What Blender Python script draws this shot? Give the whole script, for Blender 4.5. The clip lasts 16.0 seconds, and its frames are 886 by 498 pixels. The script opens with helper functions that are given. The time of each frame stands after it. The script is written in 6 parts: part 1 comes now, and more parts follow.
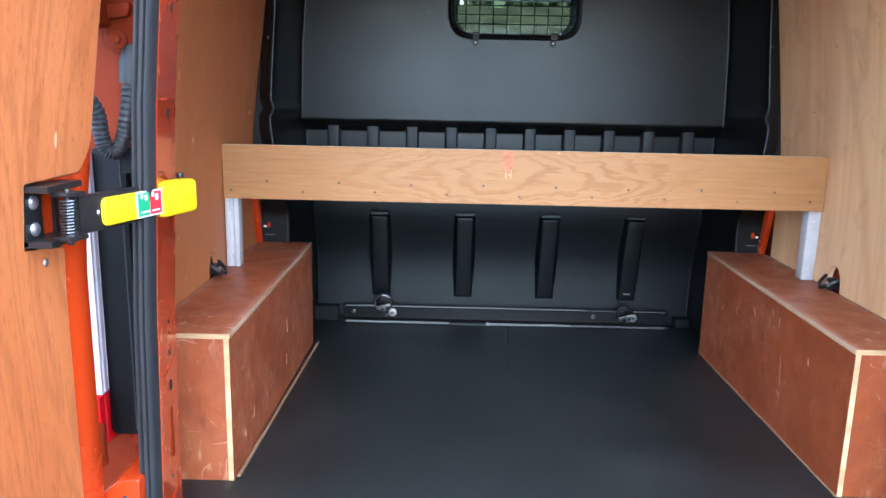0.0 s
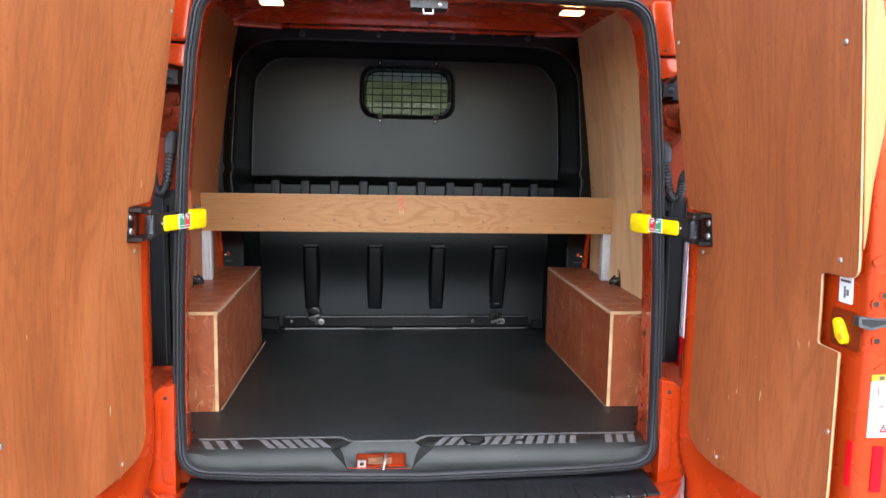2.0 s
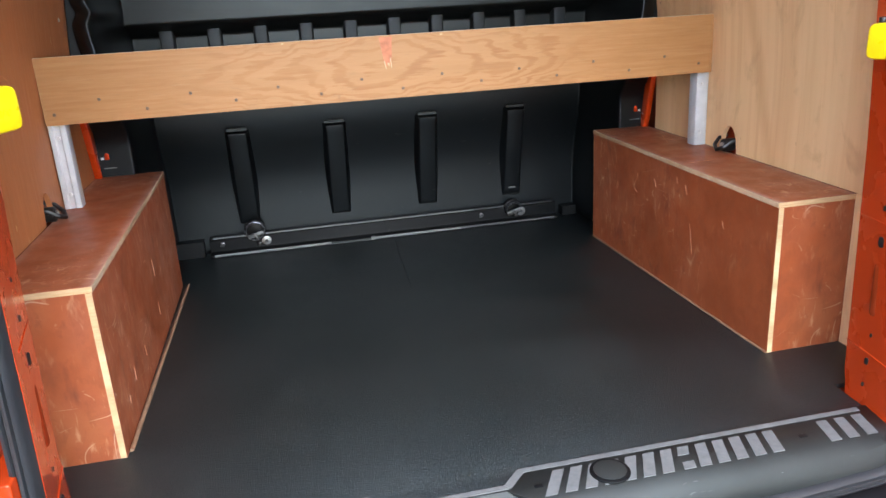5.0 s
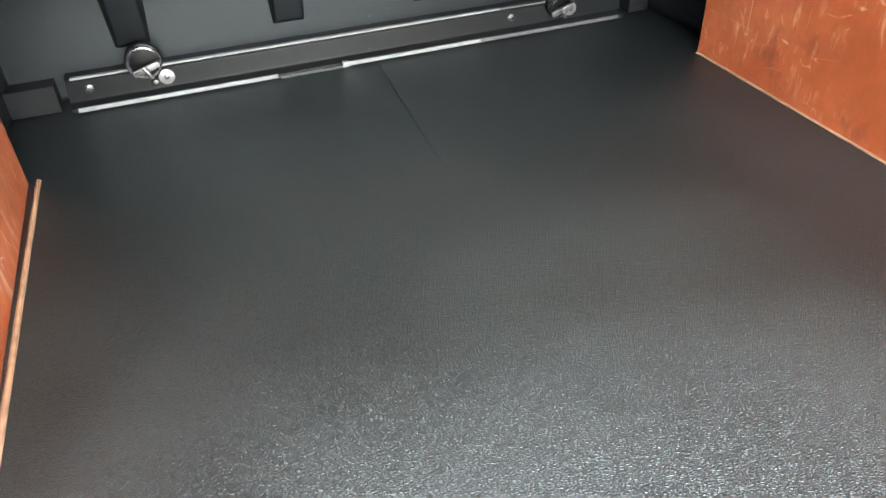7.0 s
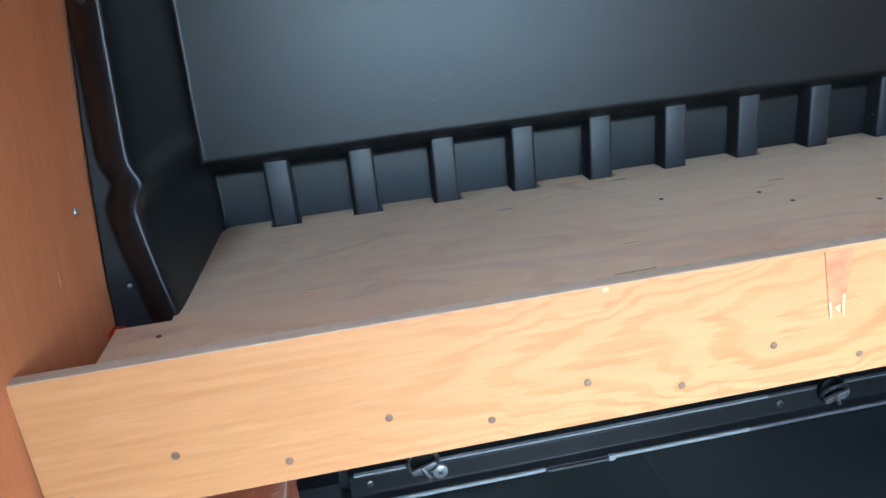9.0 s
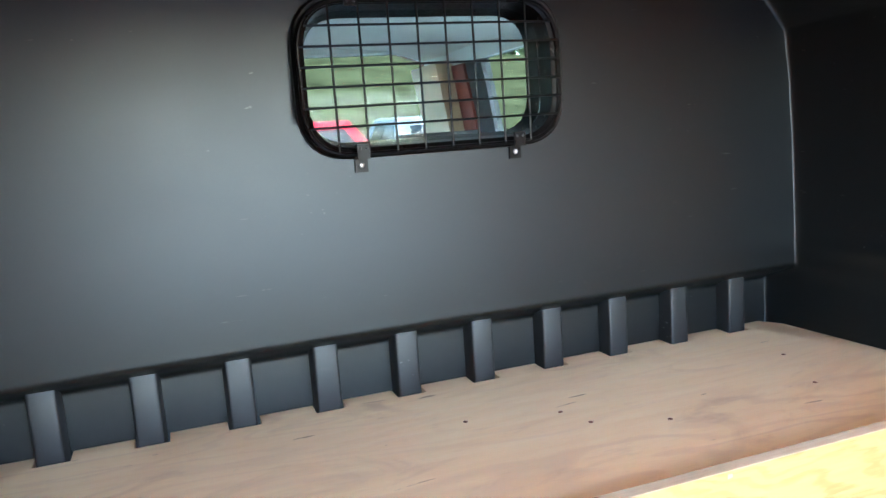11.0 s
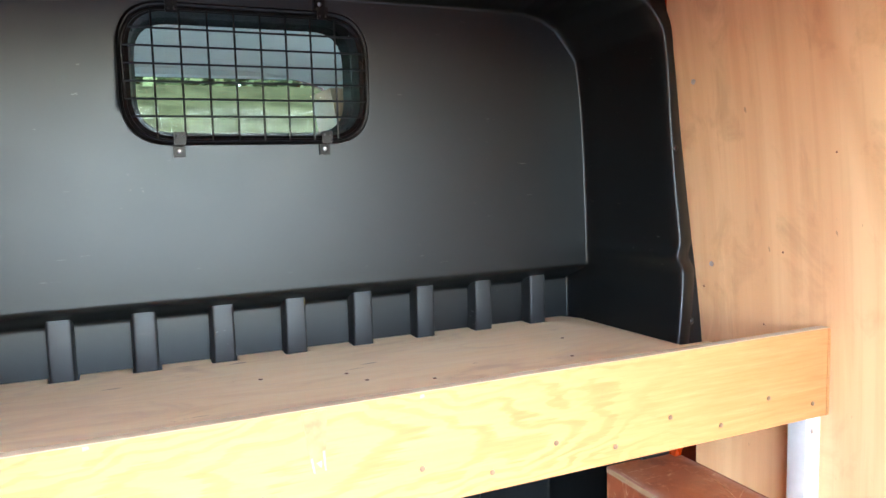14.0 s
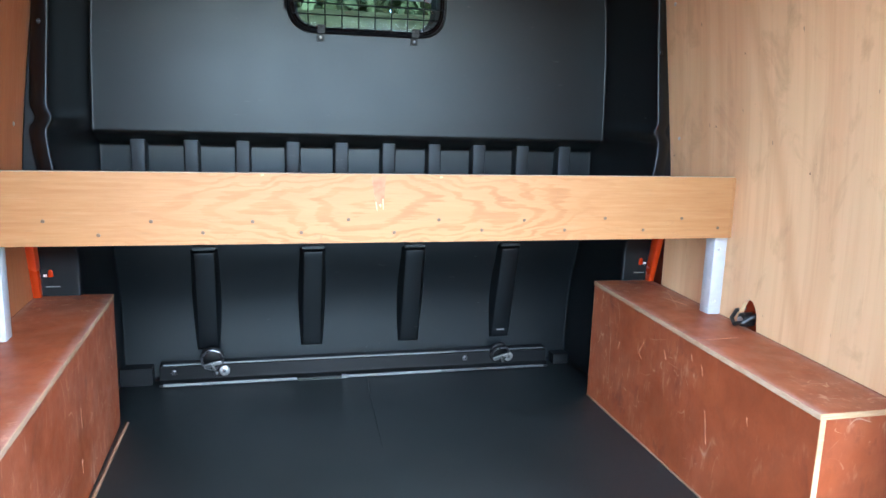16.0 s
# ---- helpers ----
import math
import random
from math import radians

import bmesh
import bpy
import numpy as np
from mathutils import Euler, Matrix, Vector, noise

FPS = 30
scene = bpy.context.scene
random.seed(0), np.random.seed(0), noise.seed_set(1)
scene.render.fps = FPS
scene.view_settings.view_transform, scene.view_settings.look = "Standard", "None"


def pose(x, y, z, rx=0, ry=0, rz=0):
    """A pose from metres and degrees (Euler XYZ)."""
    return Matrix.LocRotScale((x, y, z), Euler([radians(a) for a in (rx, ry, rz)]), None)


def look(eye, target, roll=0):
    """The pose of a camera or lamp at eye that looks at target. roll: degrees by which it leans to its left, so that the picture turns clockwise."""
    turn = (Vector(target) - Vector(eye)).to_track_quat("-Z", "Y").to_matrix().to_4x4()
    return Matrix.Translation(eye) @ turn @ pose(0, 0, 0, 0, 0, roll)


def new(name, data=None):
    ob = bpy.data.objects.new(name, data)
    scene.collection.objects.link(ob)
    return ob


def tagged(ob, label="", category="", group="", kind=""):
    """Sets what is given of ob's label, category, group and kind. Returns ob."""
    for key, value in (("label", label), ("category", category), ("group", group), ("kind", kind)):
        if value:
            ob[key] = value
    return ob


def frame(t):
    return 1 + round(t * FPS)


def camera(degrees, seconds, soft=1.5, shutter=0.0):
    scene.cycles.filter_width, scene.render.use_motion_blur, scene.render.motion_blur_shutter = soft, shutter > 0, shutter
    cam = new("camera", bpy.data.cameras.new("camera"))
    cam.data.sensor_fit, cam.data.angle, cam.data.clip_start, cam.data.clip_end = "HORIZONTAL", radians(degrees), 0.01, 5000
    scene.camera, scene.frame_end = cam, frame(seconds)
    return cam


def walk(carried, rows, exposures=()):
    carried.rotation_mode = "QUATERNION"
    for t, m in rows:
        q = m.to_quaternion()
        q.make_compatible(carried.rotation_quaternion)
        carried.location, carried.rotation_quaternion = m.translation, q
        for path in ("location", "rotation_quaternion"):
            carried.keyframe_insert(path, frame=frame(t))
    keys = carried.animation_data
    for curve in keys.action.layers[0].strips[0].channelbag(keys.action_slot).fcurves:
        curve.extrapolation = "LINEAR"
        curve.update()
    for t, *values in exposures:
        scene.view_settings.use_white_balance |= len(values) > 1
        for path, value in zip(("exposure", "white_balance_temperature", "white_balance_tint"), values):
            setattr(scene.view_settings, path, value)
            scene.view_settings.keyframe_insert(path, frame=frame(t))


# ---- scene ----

# ---------------------------------------------------------------- camera
cam = camera(61.7, 16.0)
PATH = [
    (0, (-0.204, -1.271, 1.444), (-0.226, 0.688, 1.041), 1.2),
    (0.5, (-0.212, -1.552, 1.44), (-0.104, 0.414, 1.086), 0.9),
    (1, (-0.195, -1.872, 1.435), (-0.037, 0.098, 1.132), 1.0),
    (1.5, (-0.147, -2.16, 1.454), (0.019, -0.185, 1.187), 1.1),
    (2, (-0.155, -2.269, 1.452), (0.028, -0.292, 1.211), 1.0),
    (2.5, (-0.166, -2.357, 1.445), (0.035, -0.38, 1.217), 1.0),
    (3, (-0.162, -2.368, 1.443), (0.049, -0.393, 1.205), 0.8),
    (3.5, (-0.165, -2.186, 1.432), (0.06, -0.217, 1.164), 0.6),
    (4, (-0.171, -1.846, 1.433), (0.052, 0.116, 1.121), 0.4),
    (4.5, (-0.277, -1.45, 1.423), (-0.005, 0.485, 0.999), -1.4),
    (5, (-0.322, -1.056, 1.356), (0.056, 0.808, 0.736), -3.4),
    (5.2, (-0.322, -0.896, 1.338), (0.103, 0.92, 0.615), -3.9),
    (7.3, (-0.413, 0.042, 1.23), (0.114, 1.54, 0.014), -2.1),
    (7.5, (-0.434, 0.071, 1.246), (0.078, 1.619, 0.088), -1.6),
    (8, (-0.456, 0.116, 1.379), (-0.08, 1.82, 0.404), -1.3),
    (8.5, (-0.505, 0.162, 1.47), (-0.236, 1.973, 0.665), -3.2),
    (9, (-0.549, 0.234, 1.609), (-0.302, 2.09, 0.906), -6.3),
    (9.5, (-0.566, 0.276, 1.674), (-0.279, 2.141, 1.01), -7.8),
    (10, (-0.515, 0.282, 1.675), (-0.048, 2.118, 1.034), -7.8),
    (12.3, (-0.4, 0.272, 1.682), (0.322, 2.136, 1.751), -3.6),
    (12.5, (-0.401, 0.277, 1.689), (0.319, 2.142, 1.759), -3.3),
    (13, (-0.388, 0.257, 1.69), (0.348, 2.116, 1.734), -2.9),
    (13.5, (-0.313, 0.165, 1.656), (0.477, 2.0, 1.56), -2.4),
    (14, (-0.263, 0.0, 1.586), (0.554, 1.814, 1.376), -1.5),
    (14.5, (-0.318, -0.24, 1.527), (0.501, 1.565, 1.26), -0.6),
    (15, (-0.323, -0.443, 1.493), (0.391, 1.402, 1.195), 0.0),
    (15.5, (-0.286, -0.643, 1.46), (0.231, 1.259, 1.124), 1.3),
    (16, (-0.299, -0.785, 1.455), (0.167, 1.122, 1.073), 1.8),
]
EXPOSURES = [(0.0, 3.28, 5650, 8), (1.0, 3.15, 6400, 10), (1.5, 3.05, 6650, 10), (2.0, 2.67, 6850, 13), (2.5, 2.42, 6950, 14), (3.5, 2.5, 6950, 14), (4.5, 3.05, 6600, 11), (5.0, 3.1, 6500, 10), (7.3, 4.85, 7250, 9), (8.0, 4.6, 6450, 9), (8.5, 4.02, 6000, 12), (9.0, 3.97, 5150, 2), (10.0, 4.07, 5000, 2), (12.3, 5.43, 7150, 10), (13.5, 5.22, 7000, 10), (14.5, 4.08, 5550, 5), (16.0, 3.85, 5350, 4)]
walk(cam, [(t, look(eye, target, roll)) for t, eye, target, roll in PATH], EXPOSURES)

# ---------------------------------------------------------------- world and light
world = bpy.data.worlds.new("sky")
scene.world = world
world.use_nodes = True
wn = world.node_tree
sky = wn.nodes.new("ShaderNodeTexSky")
sky.sky_type, sky.sun_disc = "NISHITA", False
sky.sun_elevation, sky.sun_rotation = radians(46), radians(176)
sky.air_density, sky.dust_density, sky.ozone_density = 1.0, 1.0, 1.3
wn.links.new(sky.outputs[0], wn.nodes["Background"].inputs[0])
wn.nodes["Background"].inputs[1].default_value = 0.15
sun = new("sun", bpy.data.lights.new("sun", "SUN"))
sun.data.energy, sun.data.angle, sun.data.color = 0.70, radians(130), (0.89, 0.95, 1.0)
sun.matrix_world = look((1.3, -8.0, 6.0), (0, 0, 0))

# ---------------------------------------------------------------- materials


def nodes_of(name):
    m = bpy.data.materials.new(name)
    m.use_nodes = True
    nt = m.node_tree
    return m, nt, nt.nodes["Principled BSDF"]


def add(nt, kind, **values):
    n = nt.nodes.new(kind)
    for key, value in values.items():
        if key in n.inputs:
            n.inputs[key].default_value = value
    return n


def coords(nt, scale=(1, 1, 1), kind="Object"):
    tc = nt.nodes.new("ShaderNodeTexCoord")
    mp = add(nt, "ShaderNodeMapping")
    mp.inputs["Scale"].default_value = scale
    nt.links.new(tc.outputs[kind], mp.inputs["Vector"])
    return mp.outputs["Vector"]


def noise_of(nt, vec, scale, detail=4.0, rough=0.55, distort=0.0):
    n = add(nt, "ShaderNodeTexNoise", Scale=scale, Detail=detail, Roughness=rough, Distortion=distort)
    nt.links.new(vec, n.inputs["Vector"])
    return n.outputs["Fac"]


def ramp(nt, fac, stops):
    r = nt.nodes.new("ShaderNodeValToRGB")
    while len(r.color_ramp.elements) < len(stops):
        r.color_ramp.elements.new(0.5)
    for e, (p, c) in zip(r.color_ramp.elements, stops):
        e.position = p
        e.color = (c, c, c, 1) if isinstance(c, (int, float)) else (*c, 1)
    nt.links.new(fac, r.inputs["Fac"])
    return r.outputs["Color"]


def mix(nt, fac, a, b, mode="MIX"):
    n = nt.nodes.new("ShaderNodeMix")
    n.data_type, n.blend_type = "RGBA", mode
    for sock, v in ((0, fac), (6, a), (7, b)):
        if isinstance(v, (int, float)):
            n.inputs[sock].default_value = v
        elif isinstance(v, tuple):
            n.inputs[sock].default_value = (*v, 1)
        else:
            nt.links.new(v, n.inputs[sock])
    return n.outputs[2]


def maths(nt, op, a, b=0.0):
    n = nt.nodes.new("ShaderNodeMath")
    n.operation = op
    for sock, v in ((0, a), (1, b)):
        if isinstance(v, (int, float)):
            n.inputs[sock].default_value = v
        else:
            nt.links.new(v, n.inputs[sock])
    return n.outputs[0]


def bump(nt, bsdf, height, strength=0.2, distance=0.002):
    b = add(nt, "ShaderNodeBump", Strength=strength, Distance=distance)
    nt.links.new(height, b.inputs["Height"])
    nt.links.new(b.outputs["Normal"], bsdf.inputs["Normal"])


def plain(name, col, rough=0.5, metal=0.0, vary=0.25, scale=14.0, relief=0.1, fine=300.0, coat=0.0, spec=0.5):
    """A paint, plastic or metal with blotches, uneven gloss and fine relief."""
    m, nt, p = nodes_of(name)
    v = coords(nt)
    big = noise_of(nt, v, scale, 5)
    dark = tuple(c * (1 - vary) for c in col)
    light = tuple(min(1, c * (1 + vary)) for c in col)
    nt.links.new(ramp(nt, big, [(0.3, dark), (0.7, light)]), p.inputs["Base Color"])
    nt.links.new(ramp(nt, noise_of(nt, v, scale * 3, 6), [(0.3, max(0.02, rough - 0.08)), (0.75, min(1, rough + 0.1))]), p.inputs["Roughness"])
    p.inputs["Metallic"].default_value = metal
    p.inputs["Coat Weight"].default_value = coat
    p.inputs["Coat Roughness"].default_value = 0.08
    p.inputs["Specular IOR Level"].default_value = spec
    if relief:
        bump(nt, p, noise_of(nt, v, fine, 3), relief, 0.001)
    return m


def wood(name, dark, mid, light, grain=(28, 28, 1.1), rings=7.0, ring_scale=0.9, contrast=0.35, rough=0.5, chips=0.72, chip_col=(0.75, 0.5, 0.28), coat=0.0, blotch=None, seed=0.0, pore=0.45, lines=0.0, line_col=(0.46, 0.2, 0.06), line_map=(0.8, 1, 3.6), stain=0.0, stain_col=(0.3, 0.2, 0.12)):
    """Sawn veneer: long pores, cathedral figure, blotches and pale chips. grain: stretch by axis, small along the fibre."""
    m, nt, p = nodes_of(name)
    along = tuple(g / max(grain) for g in grain)
    v = coords(nt, grain)
    tc = nt.nodes.new("ShaderNodeTexCoord")
    off = add(nt, "ShaderNodeMapping")
    off.inputs["Location"].default_value = (seed, seed * 1.7, seed * 0.6)
    off.inputs["Scale"].default_value = tuple(max(a, 0.22) for a in along)
    nt.links.new(tc.outputs["Object"], off.inputs["Vector"])
    fibre = noise_of(nt, v, 6.0, 8, 0.65)
    field = noise_of(nt, off.outputs["Vector"], ring_scale * 3.2, 3, 0.5, 0.35)
    rings_out = maths(nt, "SINE", maths(nt, "MULTIPLY", field, rings * 6.283))
    figure = maths(nt, "ADD", maths(nt, "MULTIPLY", rings_out, 0.5 * contrast), maths(nt, "MULTIPLY", fibre, 1.0))
    col = ramp(nt, figure, [(0.12, dark), (0.5, mid), (0.85, light)])
    big = noise_of(nt, coords(nt, (1, 1, 0.6)), 2.2, 4)
    col = mix(nt, ramp(nt, big, [(0.42, 0.0), (0.72, 0.55)]), col, blotch or tuple(c * 0.75 for c in mid))
    pores = ramp(nt, noise_of(nt, coords(nt, tuple(g * 5 for g in grain)), 9.0, 2), [(0.60, 0.0), (0.72, pore)])
    col = mix(nt, pores, col, tuple(c * 0.55 for c in dark))
    if lines:
        lv = add(nt, "ShaderNodeMapping")
        lv.inputs["Scale"].default_value = line_map
        lv.inputs["Location"].default_value = (seed * 2.3, seed, seed * 0.7)
        nt.links.new(tc.outputs["Object"], lv.inputs["Vector"])
        wave = maths(nt, "SINE", maths(nt, "MULTIPLY", noise_of(nt, lv.outputs["Vector"], 1.9, 3, 0.45, 0.5), 95.0))
        mask = ramp(nt, noise_of(nt, lv.outputs["Vector"], 1.1, 2), [(0.34, 0.05), (0.62, 1.0)])
        soft = maths(nt, "MULTIPLY", ramp(nt, wave, [(0.1, 0.0), (0.95, lines)]), mask)
        col = mix(nt, maths(nt, "MULTIPLY", soft, ramp(nt, fibre, [(0.25, 0.35), (0.7, 1.0)])), col, line_col)
    chip = ramp(nt, noise_of(nt, coords(nt, tuple(max(g, 6) for g in grain)), 3.1, 2, 0.4), [(chips, 0.0), (chips + 0.02, 0.8)])
    spots = ramp(nt, noise_of(nt, coords(nt), 3.0, 2), [(0.5, 0.0), (0.6, 1.0)])
    col = mix(nt, maths(nt, "MULTIPLY", chip, spots), col, chip_col)
    if stain:
        # smudges along the fibre and thin dark checks
        smear = ramp(nt, noise_of(nt, coords(nt, tuple(3.2 if g < 2 else 6.5 for g in grain)), 1.6, 5, 0.6, 0.8), [(0.57, 0.0), (0.74, stain)])
        col = mix(nt, smear, col, stain_col)
        check = ramp(nt, noise_of(nt, coords(nt, tuple(6 if g < 2 else 46 for g in grain)), 1.5, 2, 0.5, 0.5), [(0.735, 0.0), (0.75, 0.75)])
        col = mix(nt, check, col, tuple(c * 0.55 for c in stain_col))
    nt.links.new(col, p.inputs["Base Color"])
    nt.links.new(ramp(nt, fibre, [(0.2, rough + 0.12), (0.8, rough - 0.06)]), p.inputs["Roughness"])
    p.inputs["Coat Weight"].default_value = coat
    p.inputs["Coat Roughness"].default_value = 0.3
    bump(nt, p, fibre, 0.18, 0.0015)
    return m


def paint_mat(name, col, metal=0.25, rough=0.3, coat=0.5, spec=0.3):
    """Metallic body paint under lacquer, with dust and fine orange peel."""
    m, nt, p = nodes_of(name)
    v = coords(nt)
    flake = noise_of(nt, v, 900, 1)
    base = mix(nt, ramp(nt, flake, [(0.4, 0.0), (0.8, 0.25)]), col, tuple(min(1, c * 1.5) for c in col))
    dust = ramp(nt, noise_of(nt, v, 5.0, 7, 0.65), [(0.55, 0.0), (0.9, 0.08)])
    base = mix(nt, dust, base, (0.30, 0.15, 0.08))
    nt.links.new(base, p.inputs["Base Color"])
    nt.links.new(ramp(nt, noise_of(nt, v, 8, 6), [(0.35, rough - 0.06), (0.8, rough + 0.15)]), p.inputs["Roughness"])
    p.inputs["Metallic"].default_value = metal
    p.inputs["Specular IOR Level"].default_value = spec
    p.inputs["Coat Weight"].default_value = coat
    p.inputs["Coat Roughness"].default_value = 0.06
    bump(nt, p, noise_of(nt, v, 60, 3), 0.05, 0.001)
    return m


def plastic_mat(name, col, rough, scuffs=0.25, grain=420.0, relief=0.12, spec=0.5, tint=(1, 1, 1)):
    """Moulded black plastic with a fine pebble and pale scuff marks."""
    m, nt, p = nodes_of(name)
    v = coords(nt)
    base = ramp(nt, noise_of(nt, v, 6, 5), [(0.3, tuple(c * 0.8 for c in col)), (0.7, tuple(c * 1.2 for c in col))])
    sc = ramp(nt, noise_of(nt, coords(nt, (10, 10, 46)), 2.2, 3, 0.5, 0.4), [(0.715, 0.0), (0.74, scuffs)])
    where = ramp(nt, noise_of(nt, v, 2.6, 2), [(0.48, 0.0), (0.62, 1.0)])
    base = mix(nt, maths(nt, "MULTIPLY", sc, where), base, (0.16, 0.16, 0.165))
    nick = ramp(nt, noise_of(nt, coords(nt, (22, 22, 60)), 2.6, 2, 0.5, 0.6), [(0.735, 0.0), (0.75, scuffs * 2.2)])
    patch = ramp(nt, noise_of(nt, v, 3.7, 3), [(0.55, 0.0), (0.68, 1.0)])
    base = mix(nt, maths(nt, "MULTIPLY", nick, patch), base, (0.19, 0.19, 0.195))
    nt.links.new(base, p.inputs["Base Color"])
    nt.links.new(ramp(nt, noise_of(nt, v, 9, 6), [(0.3, rough - 0.02), (0.75, rough + 0.03)]), p.inputs["Roughness"])
    p.inputs["Specular IOR Level"].default_value = spec
    p.inputs["Specular Tint"].default_value = (*tint, 1)
    h = noise_of(nt, v, grain, 2)
    bump(nt, p, h, relief, 0.0008)
    return m


def rubber_floor_mat():
    """Black vinyl matting with a fine leathery grain, worn and dusty in places."""
    m, nt, p = nodes_of("black_vinyl_matting")
    v = coords(nt)
    base = ramp(nt, noise_of(nt, v, 3.0, 6, 0.6), [(0.3, (0.0078, 0.0104, 0.0106)), (0.75, (0.0155, 0.0190, 0.0190))])
    wear = ramp(nt, noise_of(nt, coords(nt, (1.6, 1.0, 1.0)), 1.7, 5, 0.65, 0.4), [(0.5, 0.0), (0.78, 0.35)])
    base = mix(nt, wear, base, (0.026, 0.028, 0.028))
    dust = ramp(nt, noise_of(nt, v, 75, 2), [(0.74, 0.0), (0.79, 0.10)])
    base = mix(nt, dust, base, (0.07, 0.068, 0.065))
    nt.links.new(base, p.inputs["Base Color"])
    nt.links.new(ramp(nt, noise_of(nt, v, 3.0, 2), [(0.3, 0.31), (0.7, 0.42)]), p.inputs["Roughness"])
    p.inputs["Specular IOR Level"].default_value = 0.62
    p.inputs["Specular Tint"].default_value = (0.80, 0.97, 0.98, 1)
    vo = add(nt, "ShaderNodeTexVoronoi", Scale=1.0)
    vo.feature = "DISTANCE_TO_EDGE"
    skew = add(nt, "ShaderNodeMapping")
    skew.inputs["Rotation"].default_value = (0, 0, 0.6)
    skew.inputs["Scale"].default_value = (230, 390, 300)
    tc = nt.nodes.new("ShaderNodeTexCoord")
    nt.links.new(tc.outputs["Object"], skew.inputs["Vector"])
    nt.links.new(skew.outputs["Vector"], vo.inputs["Vector"])
    cells = ramp(nt, vo.outputs["Distance"], [(0.0, 0.0), (0.35, 1.0)])
    bump(nt, p, maths(nt, "ADD", cells, noise_of(nt, skew.outputs["Vector"], 0.35, 2)), 0.50, 0.0020)
    return m


def ridge(nt, vec, scale, width, amount, detail=2.0, distort=0.0):
    """Thin lines where a noise field crosses its middle."""
    n = noise_of(nt, vec, scale, detail, 0.5, distort)
    return ramp(nt, maths(nt, "ABSOLUTE", maths(nt, "SUBTRACT", n, 0.5)), [(0.0, amount), (width, 0.0)])


def figured_mat():
    """Flat-sawn pine face: a swirling cathedral figure in the middle of the board, calm grain at its ends."""
    m, nt, p = nodes_of("figured_pine_ply")
    v = coords(nt)
    sep = nt.nodes.new("ShaderNodeSeparateXYZ")
    nt.links.new(v, sep.inputs[0])
    warp_x = maths(nt, "MULTIPLY", maths(nt, "SUBTRACT", noise_of(nt, coords(nt, (3.0, 1, 9.0)), 1.0, 2, 0.45), 0.5), 0.75)
    warp_z = maths(nt, "MULTIPLY", maths(nt, "SUBTRACT", noise_of(nt, coords(nt, (5.0, 1, 12.0)), 1.0, 3, 0.5, 0.3), 0.5), 0.13)
    x = maths(nt, "ADD", maths(nt, "ADD", sep.outputs[0], 0.05), warp_x)
    z = maths(nt, "ADD", maths(nt, "SUBTRACT", sep.outputs[2], 0.020), warp_z)
    fibre = noise_of(nt, coords(nt, (1.3, 20, 22)), 6.0, 8, 0.65)
    long = maths(nt, "SQRT", maths(nt, "ADD", maths(nt, "MULTIPLY", x, x), 0.012))
    field = maths(nt, "ADD", maths(nt, "MULTIPLY", long, 3.2), maths(nt, "MULTIPLY", maths(nt, "MULTIPLY", z, z), 200.0))
    wave = maths(nt, "SINE", maths(nt, "ADD", maths(nt, "MULTIPLY", field, 15.5), maths(nt, "MULTIPLY", fibre, 6.5)))
    base = ramp(nt, fibre, [(0.25, (0.298, 0.130, 0.041)), (0.55, (0.358, 0.170, 0.060)), (0.8, (0.408, 0.214, 0.084))])
    # warmer, redder wood at the quiet ends, paler in the figured middle
    reach = ramp(nt, maths(nt, "ADD", maths(nt, "ABSOLUTE", sep.outputs[0]), maths(nt, "MULTIPLY", warp_x, 0.3)), [(0.34, 1.0), (0.62, 0.0)])
    pale = maths(nt, "MULTIPLY", reach, ramp(nt, wave, [(0.0, 0.6), (0.6, 0.0)]))
    base = mix(nt, pale, base, (0.404, 0.212, 0.083))
    patch = ramp(nt, noise_of(nt, coords(nt, (2.2, 1, 7.0)), 1.6, 3), [(0.40, 0.05), (0.62, 1.0)])
    line = maths(nt, "MULTIPLY", maths(nt, "MULTIPLY", ramp(nt, wave, [(0.05, 0.0), (1.0, 0.42)]), patch), reach)
    base = mix(nt, line, base, (0.262, 0.106, 0.036))
    straight = ramp(nt, noise_of(nt, coords(nt, (0.5, 1, 34)), 1.3, 3, 0.5), [(0.48, 0.0), (0.68, 0.30)])
    base = mix(nt, straight, base, (0.318, 0.152, 0.056))
    base = mix(nt, ramp(nt, noise_of(nt, coords(nt, (6, 60, 60)), 4.0, 2), [(0.60, 0.0), (0.75, 0.3)]), base, (0.23, 0.125, 0.053))
    mark = maths(nt, "MULTIPLY", ridge(nt, coords(nt, (9, 9, 16)), 1.6, 0.006, 0.55, 1.0, 0.6), ramp(nt, noise_of(nt, v, 7.0, 2), [(0.58, 0.0), (0.66, 1.0)]))
    base = mix(nt, mark, base, (0.19, 0.10, 0.05))
    nt.links.new(base, p.inputs["Base Color"])
    nt.links.new(ramp(nt, fibre, [(0.2, 0.55), (0.8, 0.44)]), p.inputs["Roughness"])
    p.inputs["Specular IOR Level"].default_value = 0.35
    bump(nt, p, fibre, 0.15, 0.0012)
    return m


